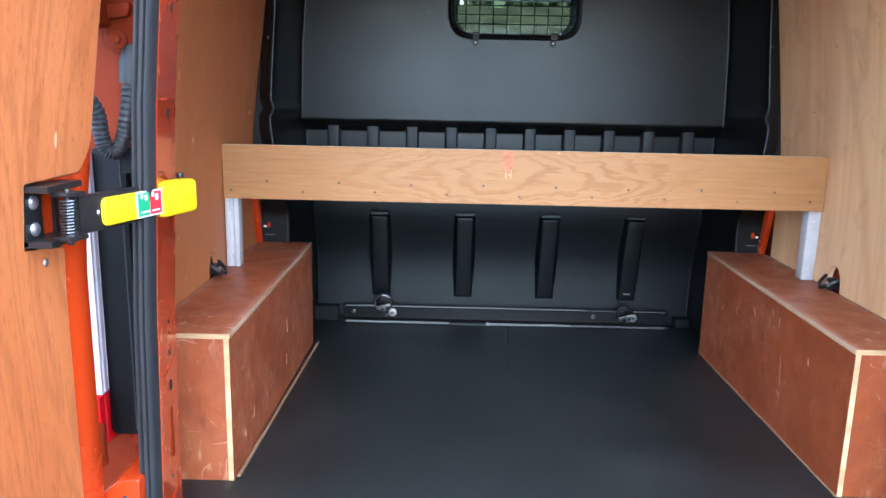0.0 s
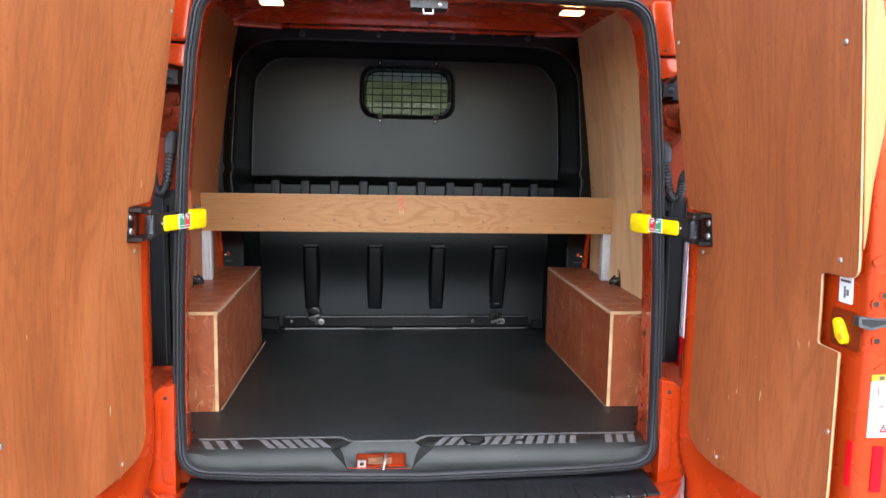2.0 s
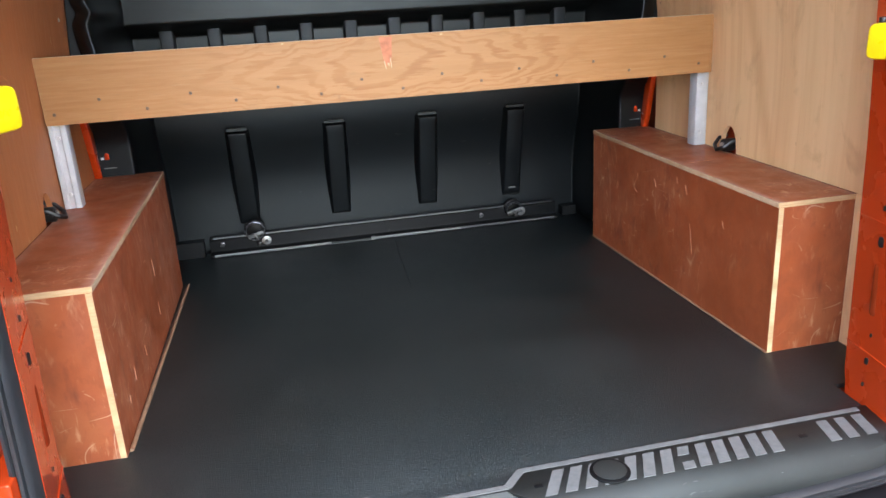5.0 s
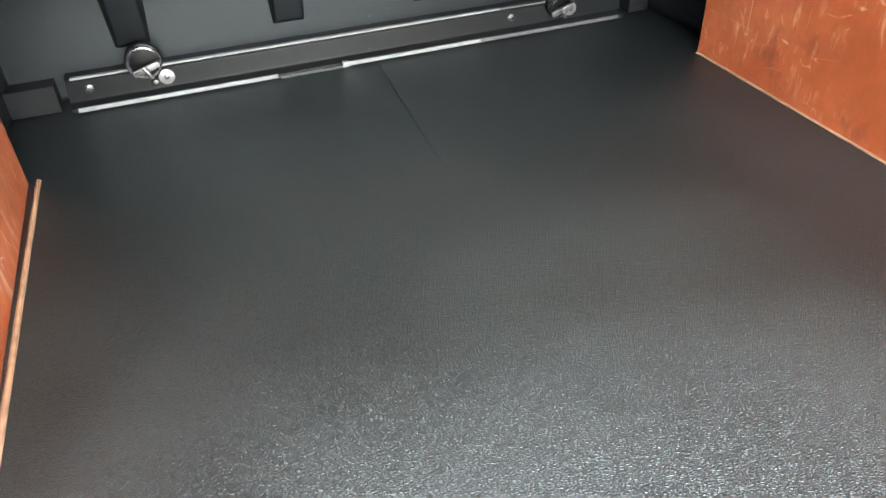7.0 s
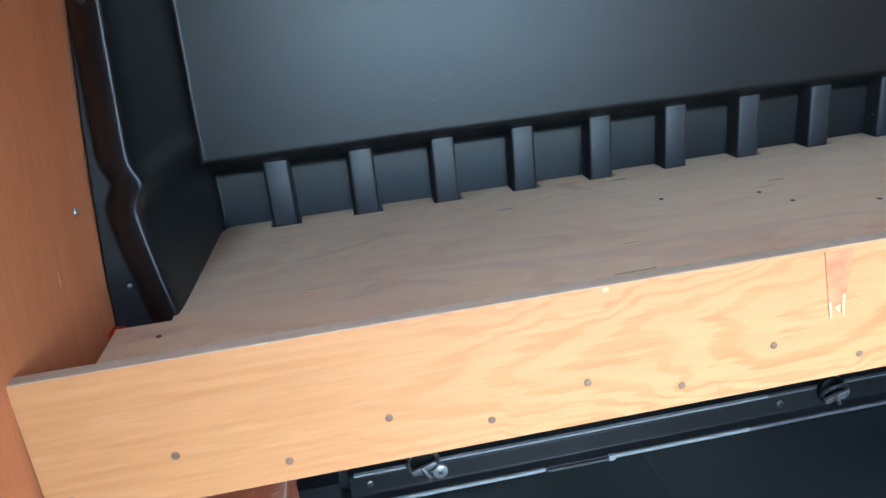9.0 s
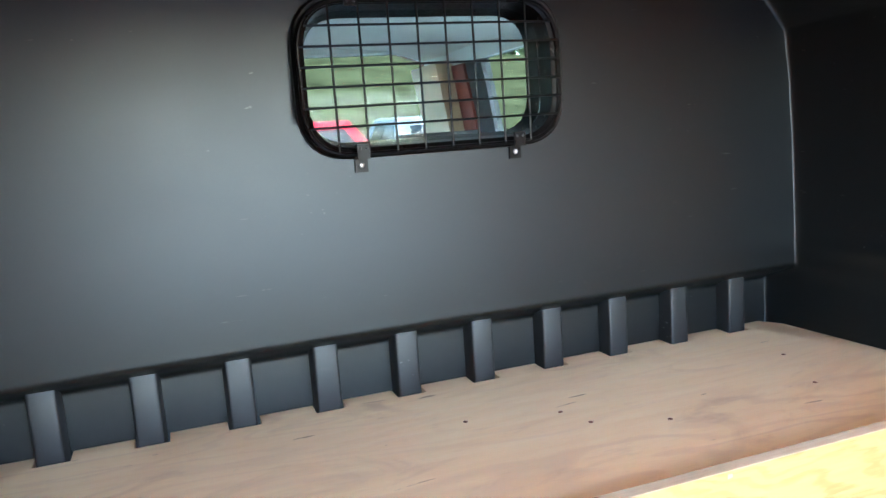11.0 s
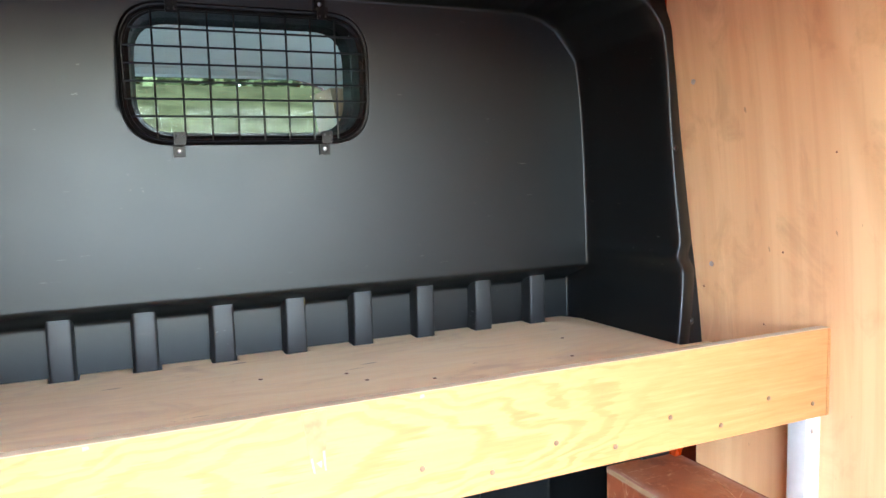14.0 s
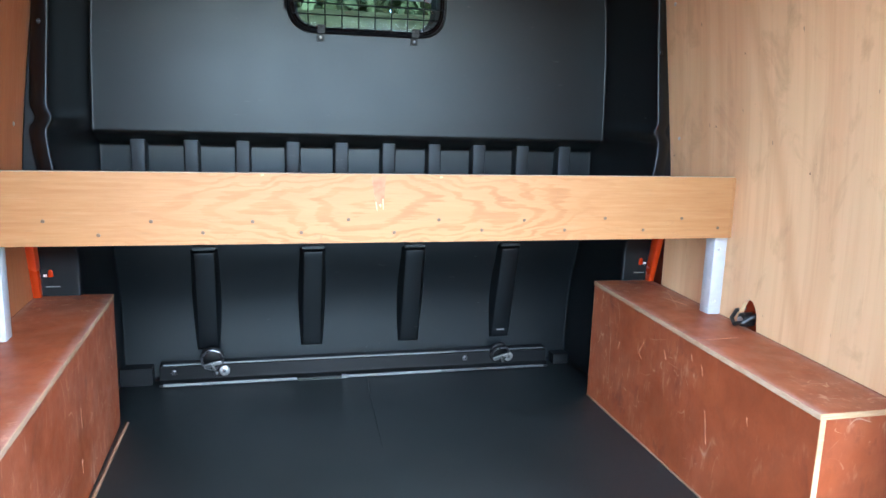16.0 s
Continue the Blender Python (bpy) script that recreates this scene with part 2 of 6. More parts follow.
def streaked_mat(name, cream, pink, deep, seed=0.0):
    """Pale rotary ply: broad soft pinkish bands down the sheet, smears, short dark checks and one redder streak."""
    m, nt, p = nodes_of(name)
    v = coords(nt)
    tc = nt.nodes.new("ShaderNodeTexCoord")
    sep = nt.nodes.new("ShaderNodeSeparateXYZ")
    nt.links.new(v, sep.inputs[0])

    def moved(scale, k):
        mp = add(nt, "ShaderNodeMapping")
        mp.inputs["Scale"].default_value = scale
        mp.inputs["Location"].default_value = (0.0, seed + k, seed * 0.6 - k)
        nt.links.new(tc.outputs["Object"], mp.inputs["Vector"])
        return mp.outputs["Vector"]
    broad = noise_of(nt, moved((0.2, 5.0, 0.35), 0.0), 1.6, 4, 0.55, 0.3)
    col = ramp(nt, broad, [(0.36, pink), (0.52, cream), (0.72, tuple(min(1, c * 1.08) for c in cream))])
    fine = noise_of(nt, moved((1, 26, 0.9), 2.0), 2.0, 5, 0.6, 0.2)
    col = mix(nt, ramp(nt, fine, [(0.5, 0.0), (0.76, 0.46)]), col, deep)
    col = mix(nt, ramp(nt, fine, [(0.22, 0.28), (0.42, 0.0)]), col, tuple(min(1, c * 1.12) for c in cream))
    wander = maths(nt, "MULTIPLY", maths(nt, "SUBTRACT", noise_of(nt, moved((0.1, 0.1, 2.0), 4.0), 1.5, 2), 0.5), 0.05)
    off = maths(nt, "ABSOLUTE", maths(nt, "SUBTRACT", maths(nt, "SUBTRACT", maths(nt, "ADD", sep.outputs[1], wander), maths(nt, "MULTIPLY", sep.outputs[2], 0.3)), 0.326))
    col = mix(nt, ramp(nt, off, [(0.004, 0.42), (0.032, 0.0)]), col, deep)
    smear = ramp(nt, noise_of(nt, moved((4, 7, 4), 6.0), 1.6, 5, 0.62, 0.7), [(0.54, 0.0), (0.74, 0.46)])
    col = mix(nt, smear, col, tuple(c * 0.66 for c in deep))
    tick = ramp(nt, noise_of(nt, moved((10, 44, 13), 8.0), 1.7, 1, 0.5, 0.3), [(0.785, 0.0), (0.805, 0.55)])
    col = mix(nt, tick, col, (0.17, 0.095, 0.055))
    nt.links.new(col, p.inputs["Base Color"])
    nt.links.new(ramp(nt, fine, [(0.25, 0.6), (0.8, 0.46)]), p.inputs["Roughness"])
    p.inputs["Specular IOR Level"].default_value = 0.4
    bump(nt, p, fine, 0.1, 0.001)
    return m


def lining_mat(name, dark, mid, light, seed=0.0, figure=0.35, flecks=0.5, chips=0.5, rough=0.5):
    """Rotary-cut hardwood ply stood upright: broad slow figure, short dark pores, pale nicks and fine scratches."""
    m, nt, p = nodes_of(name)
    v = coords(nt)
    tc = nt.nodes.new("ShaderNodeTexCoord")

    def moved(scale, k):
        mp = add(nt, "ShaderNodeMapping")
        mp.inputs["Scale"].default_value = scale
        mp.inputs["Location"].default_value = (seed + k, seed * 1.7, seed * 0.6 - k)
        nt.links.new(tc.outputs["Object"], mp.inputs["Vector"])
        return mp.outputs["Vector"]
    broad = noise_of(nt, moved((1.6, 1.6, 0.45), 0.0), 2.0, 5, 0.6, 0.5)
    col = ramp(nt, broad, [(0.28, dark), (0.5, mid), (0.74, light)])
    slow = noise_of(nt, moved((2.4, 2.4, 0.30), 3.1), 1.5, 3, 0.5, 0.7)
    fibre = noise_of(nt, moved((60, 60, 3.2), 1.0), 2.0, 6, 0.7)
    wave = maths(nt, "SINE", maths(nt, "ADD", maths(nt, "MULTIPLY", slow, 120.0), maths(nt, "MULTIPLY", fibre, 5.0)))
    lines = maths(nt, "MULTIPLY", ramp(nt, wave, [(0.1, 0.0), (1.0, figure)]), ramp(nt, fibre, [(0.3, 0.25), (0.7, 1.0)]))
    col = mix(nt, lines, col, tuple(c * 0.72 for c in dark))
    col = mix(nt, ramp(nt, fibre, [(0.45, 0.0), (0.8, 0.35)]), col, light)
    pore = ramp(nt, noise_of(nt, moved((130, 130, 15), 2.0), 2.0, 4, 0.7), [(0.54, 0.0), (0.70, flecks)])
    col = mix(nt, pore, col, tuple(c * 0.55 for c in dark))
    nick = ramp(nt, noise_of(nt, moved((26, 26, 9), 5.0), 2.0, 2, 0.4), [(0.745, 0.0), (0.76, chips)])
    col = mix(nt, maths(nt, "MULTIPLY", nick, ramp(nt, noise_of(nt, v, 2.6, 2), [(0.47, 0.0), (0.58, 1.0)])), col, (0.62, 0.40, 0.20))
    scratch = maths(nt, "MULTIPLY", ridge(nt, moved((9, 9, 2.2), 7.0), 1.3, 0.003, 0.35, 0.0, 0.1), ramp(nt, noise_of(nt, v, 4.0, 3), [(0.56, 0.0), (0.64, 1.0)]))
    col = mix(nt, scratch, col, tuple(min(1, c * 1.5) for c in light))
    nt.links.new(col, p.inputs["Base Color"])
    nt.links.new(ramp(nt, fibre, [(0.25, rough + 0.12), (0.8, rough - 0.05)]), p.inputs["Roughness"])
    p.inputs["Specular IOR Level"].default_value = 0.4
    bump(nt, p, fibre, 0.12, 0.001)
    return m


def film_mat(name, col, worn=0.0):
    """Red-brown phenolic film ply, scuffed and scratched."""
    m, nt, p = nodes_of(name)
    v = coords(nt)
    base = ramp(nt, noise_of(nt, v, 7, 6, 0.6), [(0.28, tuple(c * 0.72 for c in col)), (0.55, col), (0.8, (col[0] * 1.2, col[1] * 1.45, col[2] * 1.5))])
    haze = ramp(nt, noise_of(nt, v, 3.2, 5, 0.65), [(0.46, 0.0), (0.75, 0.35)])
    base = mix(nt, haze, base, (0.38, 0.145, 0.075))
    # crossing scratches, short scuffs and darker red stains
    where = ramp(nt, noise_of(nt, v, 3.6, 3), [(0.42, 0.0), (0.58, 1.0)])
    for sc, k, w, a in (((4, 3, 16), 1.5, 0.008, 0.75), ((12, 9, 2.5), 1.3, 0.009, 0.8), ((5, 15, 6), 1.6, 0.009, 0.75)):
        line = maths(nt, "MULTIPLY", ridge(nt, coords(nt, sc), k, w, a, 0.0, 0.15), ramp(nt, noise_of(nt, coords(nt, sc), 2.9, 2), [(0.54, 0.0), (0.60, 1.0)]))
        base = mix(nt, maths(nt, "MULTIPLY", line, where), base, (0.60, 0.40, 0.26))
    scuff = ramp(nt, noise_of(nt, coords(nt, (36, 36, 11)), 1.5, 3, 0.6, 0.3), [(0.57, 0.0), (0.70, 0.7)])
    base = mix(nt, maths(nt, "MULTIPLY", scuff, where), base, (0.50, 0.25, 0.14))
    blot = ramp(nt, noise_of(nt, coords(nt, (14, 14, 8)), 1.7, 5, 0.7, 0.5), [(0.40, 0.32), (0.52, 0.0)])
    base = mix(nt, blot, base, tuple(c * 0.62 for c in col))
    stain = ramp(nt, noise_of(nt, coords(nt, (5, 5, 3.5)), 1.9, 4, 0.6, 0.5), [(0.58, 0.0), (0.72, 0.65)])
    base = mix(nt, stain, base, (0.085, 0.014, 0.010))
    if worn:
        # grey dust and bare wood towards the long edges of the board
        sep = nt.nodes.new("ShaderNodeSeparateXYZ")
        nt.links.new(v, sep.inputs[0])
        reach = maths(nt, "ADD", maths(nt, "ABSOLUTE", sep.outputs[0]), maths(nt, "MULTIPLY", noise_of(nt, v, 22, 5, 0.7), 0.05))
        base = mix(nt, ramp(nt, reach, [(0.098, 0.0), (0.122, worn)]), base, (0.50, 0.42, 0.36))
    nt.links.new(base, p.inputs["Base Color"])
    nt.links.new(ramp(nt, noise_of(nt, v, 16, 5), [(0.3, 0.34), (0.75, 0.6)]), p.inputs["Roughness"])
    bump(nt, p, noise_of(nt, v, 120, 4), 0.12, 0.001)
    return m


def glow_mat(name, col, strength):
    m, nt, p = nodes_of(name)
    p.inputs["Base Color"].default_value = (*col, 1)
    p.inputs["Emission Color"].default_value = (*col, 1)
    p.inputs["Emission Strength"].default_value = strength
    return m


def glass_mat(name, tint=(0.86, 0.95, 0.9), rough=0.0, ior=1.45):
    m, nt, p = nodes_of(name)
    p.inputs["Base Color"].default_value = (*tint, 1)
    p.inputs["Transmission Weight"].default_value = 1.0
    p.inputs["Roughness"].default_value = rough
    p.inputs["IOR"].default_value = ior
    return m


M = {}
M["orange"] = paint_mat("orange_body_paint", (0.45, 0.040, 0.005), 0.15, 0.24, 0.4)
# unlacquered orange, darkened to hold the shade of recesses and hinge gaps
M["cavity"] = paint_mat("shade_darkened_orange", (0.18, 0.021, 0.004), 0.05, 0.5, 0.0, 0.12)
# one door ply twice: lighter for the better lit left door, darker right
M["door_ply"] = lining_mat("red_brown_door_ply", (0.30, 0.077, 0.019), (0.42, 0.115, 0.030), (0.52, 0.168, 0.051), 2.0, 0.52, 0.6, 0.85)
M["door_ply_shaded"] = lining_mat("shaded_door_ply", (0.258, 0.063, 0.016), (0.350, 0.091, 0.025), (0.435, 0.132, 0.041), 6.3, 0.5, 0.55, 0.85)
M["blank_ply"] = lining_mat("window_blank_ply", (0.44, 0.165, 0.045), (0.52, 0.205, 0.060), (0.60, 0.26, 0.09), 4.0, 0.3, 0.3, 0.2)
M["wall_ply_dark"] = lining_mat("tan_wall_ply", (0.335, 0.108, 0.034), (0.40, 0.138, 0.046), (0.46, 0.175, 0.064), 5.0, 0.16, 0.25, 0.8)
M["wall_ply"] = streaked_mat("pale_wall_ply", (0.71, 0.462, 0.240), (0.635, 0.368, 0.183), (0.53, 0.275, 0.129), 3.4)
M["lip_ply"] = figured_mat()
M["deck_ply"] = wood("pale_pink_deck_ply", (0.81, 0.65, 0.375), (0.88, 0.745, 0.465), (0.90, 0.80, 0.54), (0.7, 8, 8), 4, 0.7, 0.10, 0.55, 0.80, (0.3, 0.2, 0.13), blotch=(0.73, 0.56, 0.34), seed=7.0, pore=0.15, lines=0.3, line_col=(0.50, 0.355, 0.25), line_map=(0.5, 2.4, 1), stain=0.5, stain_col=(0.50, 0.37, 0.235))
M["ply_edge"] = wood("raw_ply_edge", (0.40, 0.24, 0.11), (0.58, 0.38, 0.19), (0.70, 0.50, 0.28), (4, 4, 60), 5, 1.5, 0.4, 0.65, 0.75, seed=1.0)
M["box_edge"] = wood("worn_ply_edge", (0.30, 0.18, 0.095), (0.44, 0.29, 0.165), (0.55, 0.40, 0.26), (40, 5, 40), 5, 1.5, 0.4, 0.65, 0.70, (0.3, 0.1, 0.05), seed=2.0)
M["film"] = film_mat("red_brown_film_ply", (0.290, 0.067, 0.021))
M["film_top"] = film_mat("worn_film_ply_top", (0.29, 0.078, 0.027), 0.28)
M["chip"] = plain("pale_wood_chip", (0.46, 0.31, 0.14), 0.7, 0, 0.2, 60, 0.2)
M["scraped"] = plain("scraped_film", (0.43, 0.19, 0.10), 0.6, 0, 0.4, 90, 0.3)
M["torn"] = plain("torn_paper_backing", (0.46, 0.33, 0.17), 0.7, 0, 0.2, 60, 0.2)
M["weathered_edge"] = wood("weathered_ply_edge", (0.26, 0.20, 0.13), (0.36, 0.285, 0.19), (0.46, 0.37, 0.26), (2, 40, 40), 5, 1.5, 0.3, 0.65, 0.72, (0.6, 0.48, 0.3), seed=3.0)
M["white_paint"] = plain("chipped_white_paint", (0.47, 0.47, 0.46), 0.45, 0, 0.10, 20, 0.15, 90)
M["black_plastic"] = plastic_mat("black_moulded_plastic", (0.0028, 0.0034, 0.0040), 0.385, spec=0.44, tint=(0.86, 0.95, 1.0))
M["matt_black"] = plastic_mat("matt_black_plastic", (0.0045, 0.0050, 0.0053), 0.52, 0.2, spec=0.16)
M["rib_plastic"] = plastic_mat("scuffed_black_plastic", (0.011, 0.012, 0.0135), 0.50, 0.5, spec=0.36, tint=(0.9, 0.97, 1.0))
M["sill_plastic"] = plastic_mat("dark_grey_sill_plastic", (0.0225, 0.0250, 0.0235), 0.5, 0.3, 500, 0.2, spec=0.36, tint=(0.92, 1.0, 0.96))
M["stripe"] = plain("grey_printed_stripe", (0.134, 0.142, 0.138), 0.5, 0, 0.15, 60, 0.1)
M["dull_trim"] = plain("dull_grey_trim", (0.045, 0.046, 0.048), 0.5, 0, 0.3, 60, 0.1)
M["floor"] = rubber_floor_mat()
M["rubber"] = plastic_mat("dark_grey_rubber_seal", (0.020, 0.0215, 0.023), 0.52, 0.1, 260, 0.15)
M["black_metal"] = plain("black_painted_steel", (0.012, 0.012, 0.012), 0.38, 0.0, 0.3, 40, 0.06)
M["guard_black"] = plain("satin_black_wire", (0.0016, 0.0016, 0.0018), 0.34, 0, 0.2, 40, 0.05, spec=0.14)
M["washer_grey"] = plain("grey_plastic_washer", (0.07, 0.07, 0.072), 0.4, 0, 0.2, 60, 0.1)
M["steel"] = plain("zinc_steel", (0.55, 0.54, 0.52), 0.35, 0.9, 0.15, 60, 0.1)
M["rust"] = plain("rusted_striker_plate", (0.17, 0.08, 0.04), 0.6, 0.3, 0.5, 70, 0.3, 150)
M["yellow"] = plain("yellow_plastic", (0.83, 0.62, 0.005), 0.32, 0, 0.05, 25, 0.05)
M["green"] = plain("green_label", (0.03, 0.32, 0.13), 0.4, 0, 0.05, 40, 0)
M["red"] = plain("red_label", (0.62, 0.03, 0.04), 0.35, 0, 0.05, 40, 0)
M["reflector"] = plain("red_reflector", (0.62, 0.004, 0.010), 0.4, 0, 0.08, 400, 0.1, 500, 0.0, spec=0.15)
M["white_label"] = plain("white_label", (0.78, 0.78, 0.78), 0.4, 0, 0.04, 40, 0)
M["amber"] = plain("amber_label", (0.85, 0.35, 0.02), 0.4, 0, 0.05, 40, 0)
M["ink"] = plain("dark_ink", (0.05, 0.05, 0.055), 0.5, 0, 0.1, 40, 0)
M["pink_label"] = plain("salmon_sticker", (0.46, 0.148, 0.058), 0.5, 0, 0.25, 60, 0.1)
M["zinc"] = plain("dull_zinc", (0.24, 0.24, 0.235), 0.4, 0.8, 0.25, 60, 0.1)
M["worn_zinc"] = plain("worn_zinc", (0.12, 0.12, 0.118), 0.42, 0.8, 0.4, 60, 0.1)
M["tail_clear"] = plain("clear_tail_lens", (0.62, 0.48, 0.50), 0.1, 0.1, 0.15, 30, 0.05, 200, 0.8)
M["lamp"] = glow_mat("amber_lamp_lens", (1.0, 0.62, 0.24), 0.75)
M["bulb"] = glow_mat("warm_lamp_bulb", (1.0, 0.60, 0.26), 40.0)
M["tinted"] = glass_mat("tinted_glass", (0.66, 0.72, 0.68), 0.0, 1.13)
M["screen"] = glass_mat("tinted_screen_glass", (0.48, 0.55, 0.51), 0.0, 1.04)
M["fixing"] = plain("dull_screw_head", (0.15, 0.095, 0.055), 0.5, 0.25, 0.3, 80, 0.1)
M["dark_steel"] = plain("worn_black_steel", (0.10, 0.10, 0.105), 0.3, 0.9, 0.4, 60, 0.1)
M["bead"] = plain("brown_timber_bead", (0.22, 0.125, 0.07), 0.7, 0, 0.3, 40, 0.2)
M["cab_trim"] = plain("cream_cab_trim", (0.55, 0.41, 0.27), 0.7, 0, 0.08, 12, 0.2)
M["cab_grey"] = plain("pale_grey_headlining", (0.74, 0.77, 0.72), 0.8, 0, 0.08, 12, 0.2)
M["cab_dark"] = plain("dark_seat_cloth", (0.05, 0.05, 0.055), 0.8, 0, 0.2, 40, 0.3)
M["belt"] = plain("reflected_jamb_red", (0.22, 0.05, 0.035), 0.6, 0, 0.2, 30, 0.1)


def asphalt_mat(name, k):
    """Rolled stone in tar; k lightens the stone."""
    m, nt, p = nodes_of(name)
    v = coords(nt)
    a = noise_of(nt, v, 1.5, 6)
    b = noise_of(nt, v, 160, 3)
    base = ramp(nt, b, [(0.3, (0.05 * k,) * 3), (0.6, (0.085 * k,) * 3), (0.75, (0.19 * k, 0.19 * k, 0.185 * k))])
    base = mix(nt, ramp(nt, a, [(0.4, 0.0), (0.7, 0.5)]), base, (0.085 * k, 0.084 * k, 0.081 * k))
    nt.links.new(base, p.inputs["Base Color"])
    p.inputs["Roughness"].default_value = 0.9
    p.inputs["Specular IOR Level"].default_value = 0.0
    bump(nt, p, b, 0.6, 0.01)
    return m


M["asphalt"] = asphalt_mat("grey_asphalt", 1.0)
# paled further so the ground throws light up onto the van ceiling
M["gravel"] = asphalt_mat("pale_grey_chippings", 3.2)
M["grass"] = plain("mown_grass", (0.050, 0.047, 0.023), 0.9, 0, 0.5, 0.9, 0.8, 30, spec=0.0)
M["leaf"] = plain("hedge_leaf", (0.105, 0.120, 0.060), 0.8, 0, 0.5, 8.0, 0.4, 60, spec=0.0)
M["car_red"] = paint_mat("red_car_paint", (0.30, 0.006, 0.015), 0.0, 0.45, 0.0, 0.1)
M["car_silver"] = paint_mat("silver_car_paint", (0.16, 0.17, 0.185), 0.0, 0.5, 0.0, 0.1)
M["car_glass"] = plain("dark_car_glass", (0.02, 0.022, 0.025), 0.12, 0, 0.1, 10, 0, spec=0.04)
M["render"] = plain("cream_wall_render", (0.5, 0.47, 0.40), 0.85, 0, 0.12, 3, 0.3, 60)
M["roof_dark"] = plain("dark_fascia", (0.03, 0.03, 0.032), 0.6, 0, 0.2, 8, 0.1)

# ---------------------------------------------------------------- building helpers
F = 0.56          # load floor above the ground


def thing(name, label, category, at=(0, 0, 0), group="", kind=""):
    ob = new(name)
    ob.empty_display_size = 0.05
    ob.location = at
    return tagged(ob, label, category, group, kind)


def origin_of(ob):
    return ob.location + (origin_of(ob.parent) if ob.parent else Vector((0, 0, 0)))


def part(name, bm, material, parent=None, label="", smooth=35, closed=True):
    """Links a bmesh, given in world metres, as one mesh under a thing or part."""
    if closed:
        bmesh.ops.recalc_face_normals(bm, faces=bm.faces[:])
    if parent:
        bmesh.ops.translate(bm, verts=bm.verts[:], vec=-origin_of(parent))
    me = bpy.data.meshes.new(name)
    bm.to_mesh(me)
    bm.free()
    for mat in (material if isinstance(material, (list, tuple)) else [material]):
        me.materials.append(mat)
    if smooth:
        me.shade_smooth()
        me.set_sharp_from_angle(angle=radians(smooth))
    ob = new(name, me)
    ob.parent = parent
    return tagged(ob, label) if label else ob


def solo(name, bm, material, label, category, kind="", group="", smooth=35, closed=True):
    return tagged(part(name, bm, material, None, "", smooth, closed), label, category, group, kind)


def bevel_all(bm, width, segments=2, angle=30):
    if width:
        edges = [e for e in bm.edges if len(e.link_faces) == 2 and e.calc_face_angle(0) > radians(angle)]
        bmesh.ops.bevel(bm, geom=edges, offset=width, segments=segments, profile=0.5, affect="EDGES", clamp_overlap=True)


def box(x0, x1, y0, y1, z0, z1, bev=0.002, bm=None, seg=2):
    own = bmesh.new()
    vs = [own.verts.new((x, y, z)) for x in (x0, x1) for y in (y0, y1) for z in (z0, z1)]
    for f in ((0, 1, 3, 2), (4, 6, 7, 5), (0, 4, 5, 1), (2, 3, 7, 6), (0, 2, 6, 4), (1, 5, 7, 3)):
        own.faces.new([vs[i] for i in f])
    bevel_all(own, bev, seg)
    return join(bm, own)


def join(bm, own):
    if bm is None:
        return own
    me = bpy.data.meshes.new("tmp")
    own.to_mesh(me)
    own.free()
    bm.from_mesh(me)
    bpy.data.meshes.remove(me)
    return bm


def prism(pts, axis, a, b, bev=0.0, bm=None, seg=2):
    """A flat outline (pairs in the two other axes, in xyz order) pulled from a to b along an axis."""
    own = bmesh.new()

    def at(p, v):
        q = list(p)
        q.insert("xyz".index(axis), v)
        return q
    lo = [own.verts.new(at(p, a)) for p in pts]
    hi = [own.verts.new(at(p, b)) for p in pts]
    own.faces.new(lo)
    own.faces.new(hi[::-1])
    n = len(pts)
    for i in range(n):
        own.faces.new((lo[i], hi[i], hi[(i + 1) % n], lo[(i + 1) % n]))
    bmesh.ops.recalc_face_normals(own, faces=own.faces[:])
    bevel_all(own, bev, seg)
    return join(bm, own)


def rounded(pts, radii, steps=6):
    """A polygon whose corners are rounded; radii one for all or one each."""
    out, n = [], len(pts)
    for i, p in enumerate(pts):
        r = radii if isinstance(radii, (int, float)) else radii[i]
        p = Vector(p)
        if r <= 0:
            out.append(tuple(p))
            continue
        a, b = (Vector(pts[i - 1]) - p), (Vector(pts[(i + 1) % n]) - p)
        ang = a.angle(b)
        d = min(r / math.tan(ang / 2), a.length * 0.49, b.length * 0.49)
        s, e = p + a.normalized() * d, p + b.normalized() * d
        for k in range(steps + 1):
            t = k / steps
            out.append(tuple((1 - t) ** 2 * s + 2 * t * (1 - t) * p + t * t * e))
    return out


def ring(c, r, axis, n=20):
    """Points of a circle about an axis."""
    i = "xyz".index(axis)
    out = []
    for k in range(n):
        q = [math.cos(k * math.tau / n) * r, math.sin(k * math.tau / n) * r]
        q.insert(i, 0)
        out.append(tuple(Vector(c) + Vector(q)))
    return out


